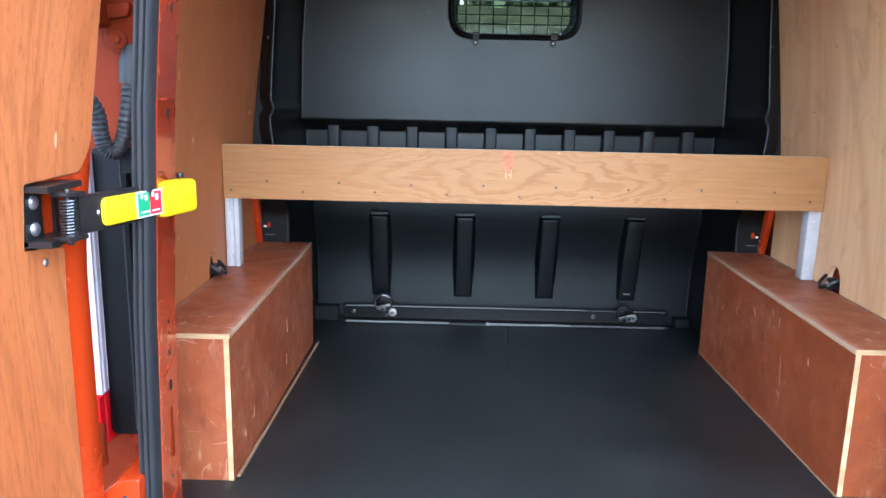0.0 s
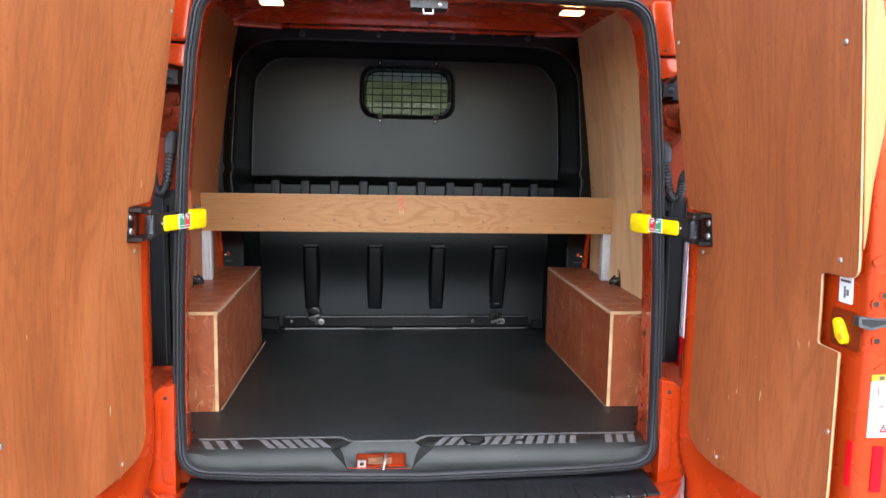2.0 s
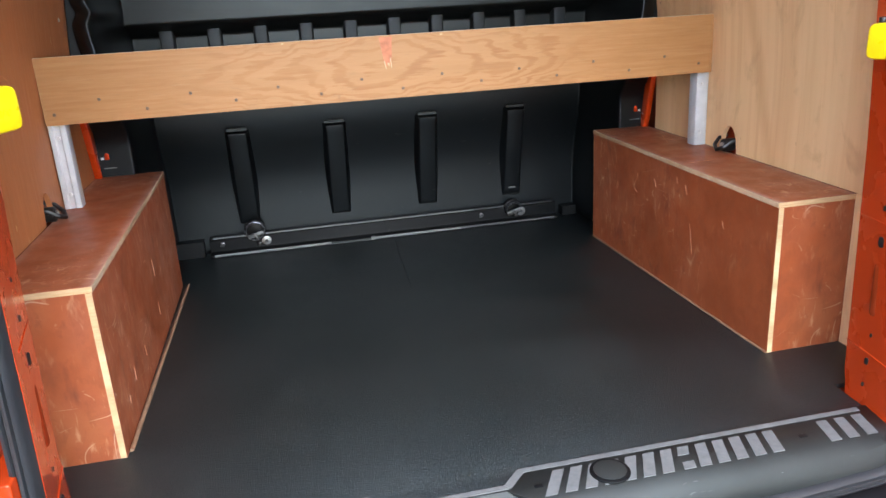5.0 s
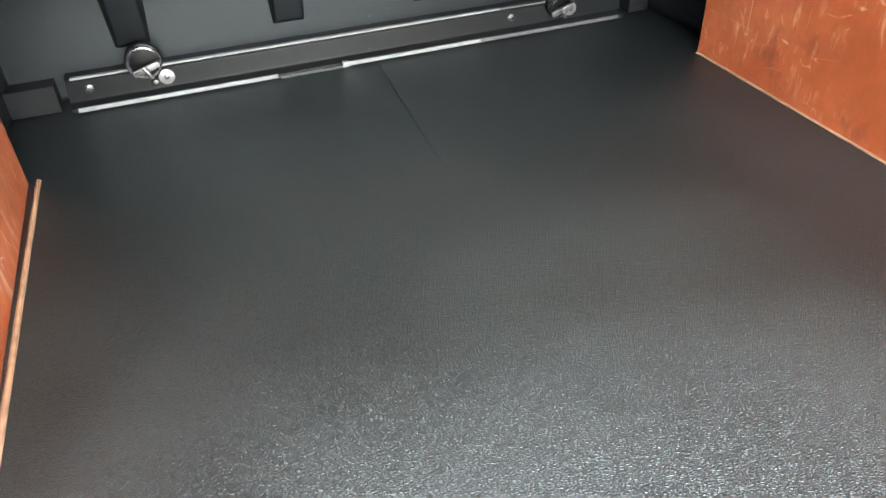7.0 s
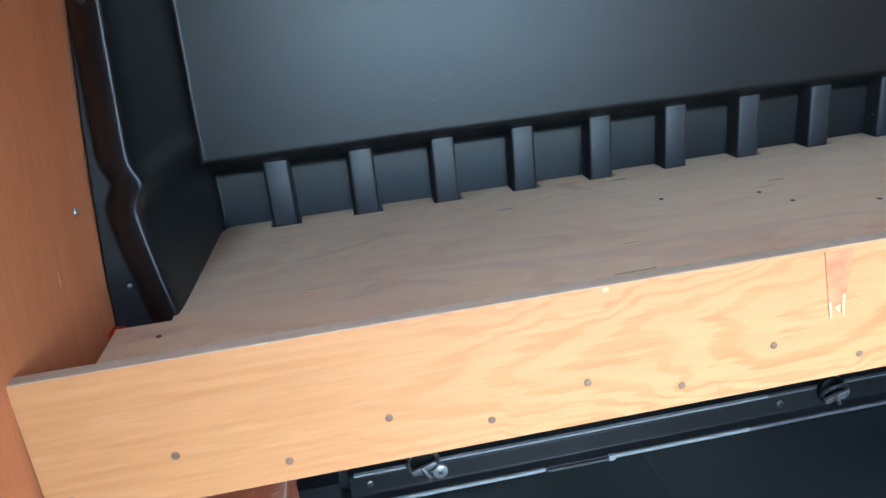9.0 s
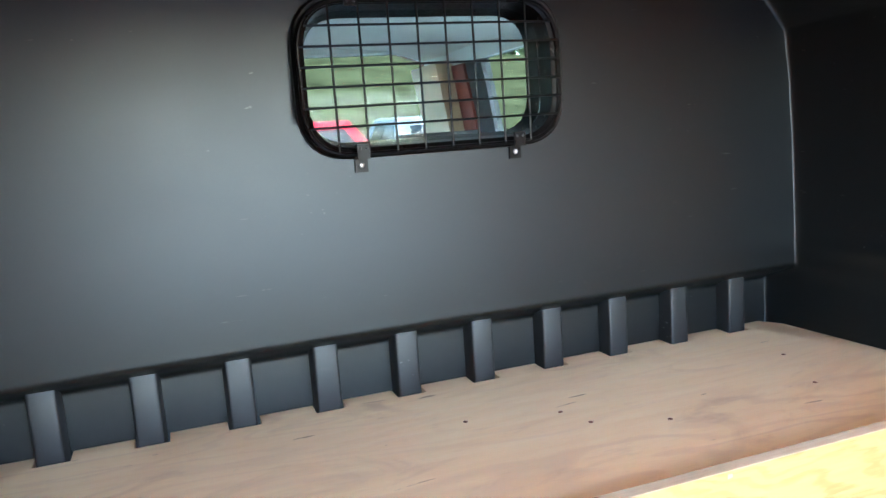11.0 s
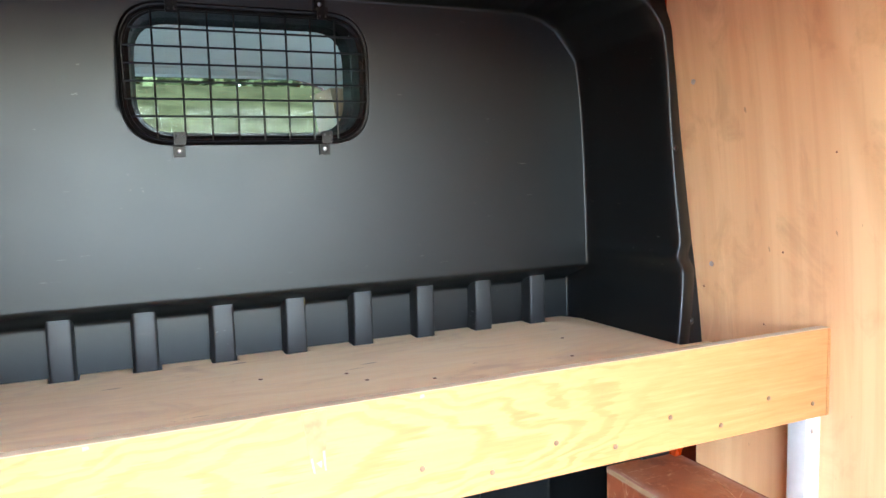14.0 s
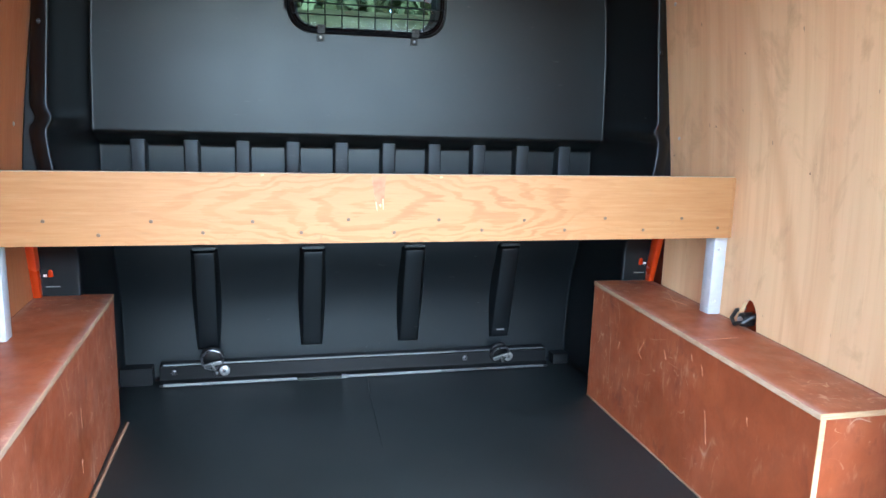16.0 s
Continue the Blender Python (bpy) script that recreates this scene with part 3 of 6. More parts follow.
def tube(path, r, n=10, closed=False, bm=None, radii=None):
    """A round bar along a path."""
    own = bmesh.new()
    path = [Vector(p) for p in path]
    loops, m = [], len(path)
    up = None
    for i, p in enumerate(path):
        a = path[i - 1] if (i or closed) else p
        b = path[(i + 1) % m] if (i < m - 1 or closed) else p
        t = (b - a).normalized()
        if up is None:
            up = t.orthogonal().normalized()
        up = (up - t * up.dot(t)).normalized()
        side = t.cross(up)
        rr = radii[i] if radii else r
        loops.append([own.verts.new(p + (up * math.cos(k * math.tau / n) + side * math.sin(k * math.tau / n)) * rr) for k in range(n)])
    for i in range(m if closed else m - 1):
        l0, l1 = loops[i], loops[(i + 1) % m]
        shift = 0
        if closed and i == m - 1:
            shift = min(range(n), key=lambda s: (l0[0].co - l1[s].co).length)
        for k in range(n):
            own.faces.new((l0[k], l0[(k + 1) % n], l1[(k + 1 + shift) % n], l1[(k + shift) % n]))
    if not closed:
        own.faces.new(loops[0][::-1])
        own.faces.new(loops[-1])
    return join(bm, own)


def disc(c, r, axis, a, b, bev=0.001, n=20, bm=None):
    """A short cylinder about an axis, from a to b along it."""
    i = "xyz".index(axis)
    pts = []
    for k in range(n):
        q = [c[0], c[1], c[2]]
        del q[i]
        pts.append((q[0] + r * math.cos(k * math.tau / n), q[1] + r * math.sin(k * math.tau / n)))
    return prism(pts, axis, a, b, bev, bm)


def dome(c, r, h, axis, sgn, n=14, bm=None):
    """A low domed screw head that stands out along sgn * axis."""
    own = bmesh.new()
    i = "xyz".index(axis)
    prev = None
    for rr, hh in ((1, 0), (0.95, 0.45), (0.7, 0.85), (0.3, 1.0)):
        loop = []
        for k in range(n):
            q = [math.cos(k * math.tau / n) * r * rr, math.sin(k * math.tau / n) * r * rr]
            q.insert(i, sgn * h * hh)
            loop.append(own.verts.new(Vector(c) + Vector(q)))
        if prev:
            for k in range(n):
                own.faces.new((prev[k], prev[(k + 1) % n], loop[(k + 1) % n], loop[k]))
        else:
            own.faces.new(loop)
        prev = loop
    own.faces.new(prev)
    return join(bm, own)


def sheet(fn, us, vs, thick=0.0, bm=None):
    """A surface fn(u, v) -> xyz over two lists, with thickness along fn's offset fn(u, v, thick)."""
    own = bmesh.new()
    front = [[own.verts.new(fn(u, v, 0.0)) for v in vs] for u in us]
    if thick:
        back = [[own.verts.new(fn(u, v, thick)) for v in vs] for u in us]
    nu, nv = len(us), len(vs)
    for i in range(nu - 1):
        for j in range(nv - 1):
            own.faces.new((front[i][j], front[i + 1][j], front[i + 1][j + 1], front[i][j + 1]))
            if thick:
                own.faces.new((back[i][j], back[i][j + 1], back[i + 1][j + 1], back[i + 1][j]))
    if thick:
        for i in range(nu - 1):
            for j in (0, nv - 1):
                own.faces.new((front[i][j], front[i + 1][j], back[i + 1][j], back[i][j]))
        for j in range(nv - 1):
            for i in (0, nu - 1):
                own.faces.new((front[i][j], front[i][j + 1], back[i][j + 1], back[i][j]))
    return join(bm, own)


def lerp(a, b, t):
    return a + (b - a) * t


def smooth01(a, b, v):
    t = min(1.0, max(0.0, (v - a) / (b - a)))
    return t * t * (3 - 2 * t)


def steps(a, b, n):
    return [a + (b - a) * i / n for i in range(n + 1)]


def wall_x(z):
    """Half the width between the ply wall linings at a height."""
    return 0.884 - 0.112 * max(0.0, z - 1.05) ** 1.8


# ---------------------------------------------------------------- ground and distance
def ground_z(x, y):
    far = max(0.0, y - 7.0)
    return min(far, 6.0) * 0.10 + 5.5 * smooth01(13, 44, y) + 6 * smooth01(40, 160, y)


def build_ground():
    xs = [-400, -150, -60, -30] + steps(-20, 20, 20)[1:-1] + [30, 60, 150, 400]
    ys = [-400, -150, -60, -25] + steps(-12, 60, 48) + [80, 110, 150, 250, 500]
    bm = sheet(lambda u, v, w: (u, v, ground_z(u, v)), xs, ys)
    for f in bm.faces:
        mid = f.calc_center_median()
        # chippings extend unseen behind the van to bounce light onto the ceiling
        f.material_index = 1 if mid.y > 14.5 else 2 if -10 < mid.y < 5 and abs(mid.x) < 8 else 0
    bmesh.ops.recalc_face_normals(bm, faces=bm.faces[:])
    if bm.faces[0].normal.z < 0:
        bmesh.ops.reverse_faces(bm, faces=bm.faces[:])
    solo("ground", bm, [M["asphalt"], M["grass"], M["gravel"]], "grey asphalt and chippings yard rising to a mown grass bank", "ground", "structure", closed=False)


build_ground()

# ---------------------------------------------------------------- van body shell
van = thing("van_body", "orange painted panel van body with open rear", "van", (0, 1.5, 0), kind="structure")


def opening_path():
    """The rear opening's outline, outer line of the seal, in x and z."""
    right = [(0.50, 0.481, 0), (0.741, 0.497, 0.17), (0.753, 0.70, 0.2), (0.744, 1.06, 0.3), (0.725, 1.42, 0.3), (0.696, 1.74, 0.2), (0.662, 1.937, 0.13)]
    pts = [(0.0, 0.468)] + [(x, z) for x, z, r in right] + [(0.0, 1.948)] + [(-x, z) for x, z, r in right[::-1]]
    rad = [0.5] + [r for *_, r in right] + [0.5] + [r for *_, r in right[::-1]]
    return rounded(pts, rad, 8)


OPEN = opening_path()


def sweep_open(profile, y_low=-0.04):
    """Sweeps a closed profile of (inward, y) round the opening."""
    own = bmesh.new()
    n, loops = len(OPEN), []
    for i, (x, z) in enumerate(OPEN):
        a, b = Vector(OPEN[i - 1]), Vector(OPEN[(i + 1) % n])
        t = (b - a).normalized()
        inward = Vector((-t.y, t.x))
        dy = y_low * (1 - smooth01(0.50, 0.64, z))
        loops.append([own.verts.new((x + inward.x * p, q + dy, z + inward.y * p)) for p, q in profile])
    m = len(profile)
    for i in range(n):
        for k in range(m):
            own.faces.new((loops[i][k], loops[i][(k + 1) % m], loops[(i + 1) % n][(k + 1) % m], loops[(i + 1) % n][k]))
    return own


part("door_jamb", sweep_open([(0.029, -0.03), (0.024, 0.0), (0.001, 0.128), (-0.145, 0.131), (-0.145, 0.143), (-0.010, 0.141), (0.012, 0.0), (0.016, -0.03)]), M["orange"], van, "glossy orange inner door jamb")
# channel's shade is put into its darkened orange
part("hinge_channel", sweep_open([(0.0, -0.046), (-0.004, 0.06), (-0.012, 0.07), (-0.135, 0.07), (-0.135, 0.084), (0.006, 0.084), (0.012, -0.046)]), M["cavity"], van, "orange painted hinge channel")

solo("door_seal", sweep_open([(0.0, -0.040), (-0.001, -0.058), (0.002, -0.066), (0.007, -0.068), (0.0095, -0.062), (0.012, -0.067), (0.017, -0.067), (0.0185, -0.060), (0.0205, -0.064), (0.024, -0.061),
                                    (0.027, -0.052), (0.028, -0.030), (0.0, -0.026)]), M["rubber"], "ribbed dark grey rubber seal round the rear opening", "door seal", "structure", smooth=50)

for s, side in ((-1, "left"), (1, "right")):
    # outer skin of the body side, closed behind the linings
    def skin(u, v, w, s=s):
        return (s * (wall_x(v) + 0.075 - w - 0.02 * smooth01(1.0, 0.35, v)), u, v)
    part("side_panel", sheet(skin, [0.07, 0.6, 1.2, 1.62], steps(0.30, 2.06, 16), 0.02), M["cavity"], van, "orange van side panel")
    # cab sides: low panel, header and pillars round the side windows
    part("cab_door_panel", sheet(skin, [1.62, 2.2, 3.0, 4.45], steps(0.30, 1.12, 6), 0.03), M["orange"], van, "orange cab door panel")
    part("cab_header", sheet(skin, [1.62, 2.2, 2.8, 3.85], steps(1.97, 2.06, 3), 0.04), [M["cab_grey"]], van, "grey trimmed roof rail in the cab")
    part("pillar_trim", sheet(skin, [2.38, 2.50], steps(1.12, 1.97, 8), 0.06), M["cab_trim"], van, "cream trimmed door pillar")
    part("rear_quarter", sheet(skin, [1.62, 1.72], steps(1.12, 1.97, 8), 0.05), M["cab_dark"], van)
    # dark red strip stands in for the rear jamb mirrored in the pane
    part("jamb_reflection_strip", sheet(skin, [3.34, 3.41, 3.48], steps(1.12, 1.97, 8), 0.05), M["belt"], van, "dark red strip standing in for the reflected rear jamb")
    part("door_seal_strip", sheet(skin, [3.165, 3.25, 3.335], steps(1.12, 1.97, 8), 0.04), M["cab_dark"], van, "dark rubber door seal")
    # cream strip stands in for the rear door ply mirrored in the pane
    part("ply_reflection_strip", sheet(skin, [3.485, 3.84], steps(1.12, 1.99, 8), 0.12), M["cab_trim"], van, "cream strip standing in for the reflected door lining")
    # sloping front pillar
    g = part("side_window", sheet(lambda u, v, w, s=s: (s * (wall_x(v) + 0.055 - w), u, v), [1.72, 3.16], steps(1.12, 1.97, 8), 0.004), M["screen"], van, "pale green side window")
    g.visible_shadow = False

part("roof_skin", sheet(lambda u, v, w: (u, v, 2.135 - 0.10 * (abs(u) / 0.84) ** 4 - w), steps(-0.84, 0.84, 24), [-0.02, 0.4, 1.0, 1.6, 2.4, 3.94], 0.015), M["orange"], van, "orange van roof")
ws = part("windscreen", sheet(lambda u, v, w: (u * lerp(0.92, 0.80, v), lerp(4.5, 3.90, v) - 0.06 * (u * u), lerp(1.05, 2.085, v) - w), steps(-1, 1, 12), steps(0, 1, 4), 0.005), M["screen"], van, "raked windscreen glass")
ws.visible_shadow = False
part("windscreen_header", box(-0.80, 0.80, 3.80, 3.92, 2.075, 2.115, 0.015), M["cab_grey"], van)
part("bonnet_wall", box(-0.93, 0.93, 4.46, 4.52, 0.30, 1.06, 0.02), M["cab_dark"], van, "dark front bulkhead of the cab")
part("cab_floor", box(-0.93, 0.93, 1.66, 4.5, 0.42, 0.48, 0.01), M["cab_dark"], van)
part("headlining", sheet(lambda u, v, w: (u, v, 2.06 - 0.07 * (abs(u) / 0.8) ** 4 + 0.045 * smooth01(1.7, 3.3, v) + w), steps(-0.82, 0.82, 16), steps(1.56, 3.85, 8), 0.02), M["cab_grey"], van, "grey cloth headlining")


def front_seat(x, y, name="cab_seat"):
    t = thing(name, "dark cloth cab seat with headrest", "seat", (x, y, 0.48), "cab seats")
    part("cushion", box(x - 0.25, x + 0.25, y - 0.5, y + 0.02, 0.48, 0.92, 0.06, seg=3), M["cab_dark"], t)
    part("backrest", box(x - 0.24, x + 0.24, y - 0.06, y + 0.08, 0.92, 1.46, 0.05, seg=3), M["cab_dark"], t)
    part("headrest", box(x - 0.13, x + 0.13, y - 0.04, y + 0.06, 1.48, 1.68, 0.045, seg=3), M["cab_dark"], t)
    return t


front_seat(-0.42, 2.62)
front_seat(0.42, 2.62)

# ---------------------------------------------------------------- ceiling over the load space
def roof_in(u, v, w):
    return (u, v, 2.085 - 0.06 * (abs(u) / 0.80) ** 5 + w - 0.02 * smooth01(0.35, 0.14, v))


bm = sheet(roof_in, steps(-0.80, 0.80, 28), steps(0.13, 1.34, 24), 0.012)
# cross member over the bulkhead and two roof bows
for y0, y1, z0 in ((1.13, 1.225, 2.036), (0.60, 0.70, 2.050)):
    prism(rounded([(y0, 2.09), (y0 + 0.012, z0), (y1 - 0.012, z0), (y1, 2.09)], [0, 0.01, 0.01, 0]), "x", -0.76, 0.76, 0.003, bm)
prism(rounded([(1.236, 2.075), (1.240, 2.034), (1.30, 2.030), (1.32, 2.07)], [0, 0.006, 0.006, 0]), "x", -0.79, 0.79, 0.002, bm)
prism(rounded([(0.135, 2.07), (0.135, 1.945), (0.20, 1.955), (0.30, 2.06)], [0, 0.01, 0.02, 0]), "x", -0.70, 0.70, 0.004, bm)
# folded sheet joints and small dimples by the cross member
prism(rounded([(1.222, 2.052), (1.226, 2.030), (1.244, 2.028), (1.246, 2.034), (1.232, 2.040)], 0.002, 2), "x", -0.60, 0.52, 0.001, bm)
prism(rounded([(1.10, 2.050), (1.112, 2.030), (1.150, 2.026), (1.160, 2.040), (1.150, 2.06)], 0.008, 3), "x", 0.075, 0.115, 0.004, bm)
for x in (-0.10, 0.36):
    dome((x, 1.19, 2.036), 0.016, 0.006, "z", -1, 14, bm)
prism(rounded([(0.56, 1.20), (0.80, 1.14), (0.81, 1.20), (0.60, 1.235)], 0.02, 4), "z", 2.018, 2.05, 0.006, bm)
prism(rounded([(-0.56, 1.20), (-0.80, 1.14), (-0.81, 1.20), (-0.60, 1.235)], 0.02, 4), "z", 2.018, 2.05, 0.006, bm)
solo("ceiling", bm, M["orange"], "glossy orange steel roof underside with pressed bows", "ceiling", "structure")

# ---------------------------------------------------------------- floor
mat_outline = [(-0.884, 1.63), (0.884, 1.63), (0.884, 0.135), (0.735, 0.13), (0.728, 0.034), (0.012, 0.034), (-0.022, -0.012), (-0.228, -0.012), (-0.258, 0.034), (-0.728, 0.034), (-0.735, 0.13), (-0.884, 0.135)]
bm = prism(rounded(mat_outline, [0, 0, 0, 0, 0, 0.02, 0.02, 0.02, 0.02, 0, 0, 0], 4), "z", F - 0.012, F, 0.002)
floor = solo("floor", bm, M["floor"], "black grained vinyl mat covering the load floor", "floor", "structure")
part("seam", tube([(0.024, 1.535, F), (0.012, 1.36, F + 0.0005), (0.006, 1.226, F), (-0.002, 1.067, F - 0.001), (-0.006, 0.97, F - 0.003)], 0.0028, 8), M["floor"], floor, "raised crease in the mat")
part("subfloor", box(-0.9, 0.9, -0.03, 1.65, 0.45, F - 0.014, 0.004), M["cavity"], van, "steel floor pan")

# ---------------------------------------------------------------- ply wall linings
def build_wall(s, name, material, label):
    def low(y):
        d = abs(y - 0.79)
        base = 0.9175 + 0.016 * (y - 0.3) / 0.98
        return base if d > 0.037 else base + 0.072 * math.sqrt(max(0.0, 1 - (d / 0.0375) ** 2))

    def back(v):
        return (1.215 if s > 0 else 1.275) + 0.02 * smooth01(1.2, 1.8, v) - 0.03 * smooth01(1.82, 2.0, v)

    def fn(u, v, w):
        z = lerp(low(u), 2.035, v)
        y = u if u < 1.1 else lerp(1.1, back(z), (u - 1.1) / 0.1)
        return (s * (wall_x(z) + w), y, z)
    us = [0.146, 0.3, 0.5, 0.7, 0.7524] + steps(0.7526, 0.8274, 14) + [0.8276, 0.95, 1.1, 1.2]
    bm = sheet(fn, us, steps(0, 1, 22), 0.012)
    box(s * 0.884, s * 0.896, 0.146, 0.300, F, 0.916, 0.001, bm)
    ob = solo(name, bm, material, label, "wall", "structure", smooth=30)
    part("pale_edge", box(s * 0.8795, s * 0.8835, 0.142, 0.1455, F + 0.002, 1.2, 0.0005), M["ply_edge"], ob, "bare ply edge")
    for y, z in ((1.16, 1.38), (1.17, 1.75), (0.22, 1.25), (0.22, 1.75), (0.62, 1.90), (1.13, 2.0)):
        part("screw", dome((s * (wall_x(z) - 0.0005), y, z), 0.0055, 0.003, "x", -s), M["steel"], ob)
    for y, z, r in ((1.185, 1.33, 0.0022), (1.03, 1.275, 0.002), (0.98, 1.42, 0.0022), (0.62, 1.33, 0.002), (0.86, 1.60, 0.0018)):
        if s > 0:
            part("knot", disc((s * wall_x(z), y, z), r, "x", s * (wall_x(z) - 0.0006), s * (wall_x(z) + 0.003), 0, 12), M["rust"], ob, "small dark knot")
    return ob


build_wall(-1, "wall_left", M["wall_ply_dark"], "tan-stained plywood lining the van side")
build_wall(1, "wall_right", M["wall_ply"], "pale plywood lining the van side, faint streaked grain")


def lashing_point(s):
    t = thing("lashing_eye", "black steel lashing eye in a notch of the ply lining", "lashing eye", (s * 0.90, 0.79, 0.945), "side lashing eyes")
    part("pocket", prism(rounded([(0.745, 0.918), (0.835, 0.918), (0.835, 1.0), (0.745, 1.0)], [0, 0, 0.03, 0.03]), "x", s * 0.902, s * 0.915, 0.001), M["cavity"], t, "pocket in orange darkened for shade")
    bm = tube([(s * 0.903, 0.772, 0.966), (s * 0.880, 0.767, 0.958), (s * 0.861, 0.777, 0.942), (s * 0.853, 0.80, 0.9335), (s * 0.861, 0.823, 0.942), (s * 0.880, 0.833, 0.958), (s * 0.903, 0.828, 0.966)], 0.0055, 10)
    part("ring", bm, M["black_metal"], t)
    part("boss", disc((s * 0.89, 0.80, 0.943), 0.018, "x", s * 0.872, s * 0.905, 0.004), M["black_metal"], t)
    part("pin", disc((s * 0.88, 0.80, 0.943), 0.008, "x", s * 0.866, s * 0.874, 0.002), M["steel"], t, "bare steel pin")


lashing_point(-1)
lashing_point(1)

# ---------------------------------------------------------------- boxed wheel arches
SCRAPES = {1: [(1.093, 0.797, 1.099, 0.772), (0.956, 0.850, 0.959, 0.832), (0.968, 0.824, 0.980, 0.802), (0.980, 0.802, 0.958, 0.790), (0.730, 0.877, 0.723, 0.860), (0.685, 0.866, 0.676, 0.848), (0.654, 0.772, 0.638, 0.695), (0.855, 0.855, 0.839, 0.830), (0.506, 0.820, 0.499, 0.802)],
           -1: [(0.857, 0.670, 0.857, 0.637), (0.617, 0.655, 0.620, 0.628), (0.489, 0.663, 0.482, 0.637), (0.408, 0.638, 0.408, 0.619), (0.872, 0.782, 0.875, 0.735)]}
TOP_SCRAPES = [(0.855, 1.159, 0.845, 1.069), (0.814, 1.074, 0.843, 0.997), (0.812, 1.029, 0.870, 1.066), (0.862, 1.139, 0.801, 0.977), (0.830, 0.563, 0.827, 0.541), (0.729, 0.340, 0.725, 0.326), (0.706, 0.716, 0.811, 0.722)]


def stroke(a0, b0, a1, b1):
    """A long thin lozenge from one point to the other."""
    d = Vector((a1 - a0, b1 - b0))
    n = Vector((-d.y, d.x)).normalized() * 0.0011
    m0, m1 = Vector((a0, b0)) + d * 0.3, Vector((a0, b0)) + d * 0.7 + n * 0.8
    return [(a0, b0), tuple(m0 - n), tuple(m1 - n), (a1, b1), tuple(m1 + n), tuple(m0 + n)]


def arch_box(s):
    t = thing("wheel_arch_box", "red-brown film-faced ply box over the wheel arch, scuffed", "wheel box", (s * 0.79, 0.79, F), "wheel arch boxes")
    top, y0, y1 = 0.916, 0.30, 1.283
    part("side_board", box(s * 0.695, s * 0.707, y0 + 0.001, y1, F, top - 0.0125, 0.0008), M["film"], t)
    part("end_board", box(s * 0.7075, s * 0.884, y0 + 0.0015, y0 + 0.0135, F, top - 0.0125, 0.0008), M["film"], t)
    part("back_board", box(s * 0.7075, s * 0.884, y1 - 0.012, y1, F, top - 0.0125, 0.0008), M["film"], t)
    part("top_board", box(s * 0.6955, s * 0.8835, y0 + 0.001, y1 + 0.002, top - 0.012, top, 0.0012), M["film_top"], t, "worn top board")
    # bare edges of the boards
    part("edge_strip", box(s * 0.6953, s * 0.7068, y0 - 0.0012, y0 + 0.0008, F + 0.001, top - 0.0128, 0.0004), M["ply_edge"], t, "bare ply end grain")
    part("edge_strip", box(s * 0.6945, s * 0.883, y0 - 0.0012, y0 + 0.0008, top - 0.0118, top - 0.0008, 0.0004), M["ply_edge"], t, "bare ply end grain")
    part("edge_strip", box(s * 0.6935, s * 0.6953, y0 + 0.001, y1, top - 0.0118, top - 0.0008, 0.0004), M["box_edge"], t, "bare ply end grain")
    part("floor_bead", tube([(s * 0.690, y0 + 0.02, F + 0.002), (s * 0.687, 0.6, F + 0.002), (s * 0.682, 1.0, F + 0.002), (s * 0.678, y1, F + 0.002)] if s < 0 else
                            [(s * 0.692, y0 + 0.0, F + 0.002), (s * 0.692, 0.8, F + 0.002), (s * 0.693, y1, F + 0.002)], 0.0045 if s < 0 else 0.0025, 8), M["bead"], t, "thin brown timber bead along the floor")
    # scrapes down the inner face and across the top board
    for a in SCRAPES[s]:
        part("scrape", prism(stroke(*a), "x", s * 0.6943, s * 0.6956, 0), M["scraped"], t, "pale scraped line")
    if s > 0:
        for a in TOP_SCRAPES:
            part("scrape", prism(stroke(*a), "z", 0.9155, 0.9166, 0), M["scraped"], t, "pale scraped line")
    for o in t.children:
        for v in o.data.vertices:
            if v.co.z > 0.3:
                v.co.z += 0.016 * (v.co.y + 0.49) / 0.98
    return t


arch_box(-1)
arch_box(1)

# ---------------------------------------------------------------- shelf
RIB_X = [-0.652 + 0.1463 * k for k in range(10)]


def deck_outline():
    wall, front = 1.548, 1.506
    pts = [(-0.868, 0.905), (0.868, 0.905), (0.862, 1.165), (0.792, 1.165), (0.778, 1.50), (0.752, wall)]
    for x in RIB_X[::-1]:
        pts += [(x + 0.028, wall), (x + 0.028, front), (x - 0.026, front), (x - 0.026, wall)]
    pts += [(-0.752, wall), (-0.778, 1.50), (-0.792, 1.165), (-0.862, 1.165)]
    return pts


shelf = thing("shelf", "plywood shelf across the van with a raised front lip", "shelf", (0, 1.2, 1.2))
part("deck", prism(deck_outline(), "z", 1.205, 1.217, 0.0006), M["deck_ply"], shelf, "pale pinkish ply shelf deck, notched round the ribs")
lip = part("lip", box(-0.876, 0.876, 0.886, 0.904, 1.138, 1.295, 0.0015), M["lip_ply"], shelf, "yellow figured ply front board")
part("top_edge", box(-0.8755, 0.8755, 0.8868, 0.9035, 1.2945, 1.2958, 0.0004), M["weathered_edge"], lip, "greyish bare ply edge")
part("end_strip", box(0.8705, 0.8765, 0.8848, 0.8862, 1.139, 1.294, 0.0004), M["lip_ply"], lip, "paler strip at the board end")
part("sticker", prism([(-0.062, 1.2915), (-0.029, 1.2925), (-0.033, 1.236), (-0.035, 1.218), (-0.039, 1.230), (-0.045, 1.226), (-0.049, 1.214), (-0.053, 1.232)], "y", 0.8848, 0.8862, 0), M["pink_label"], lip, "torn salmon sticker")
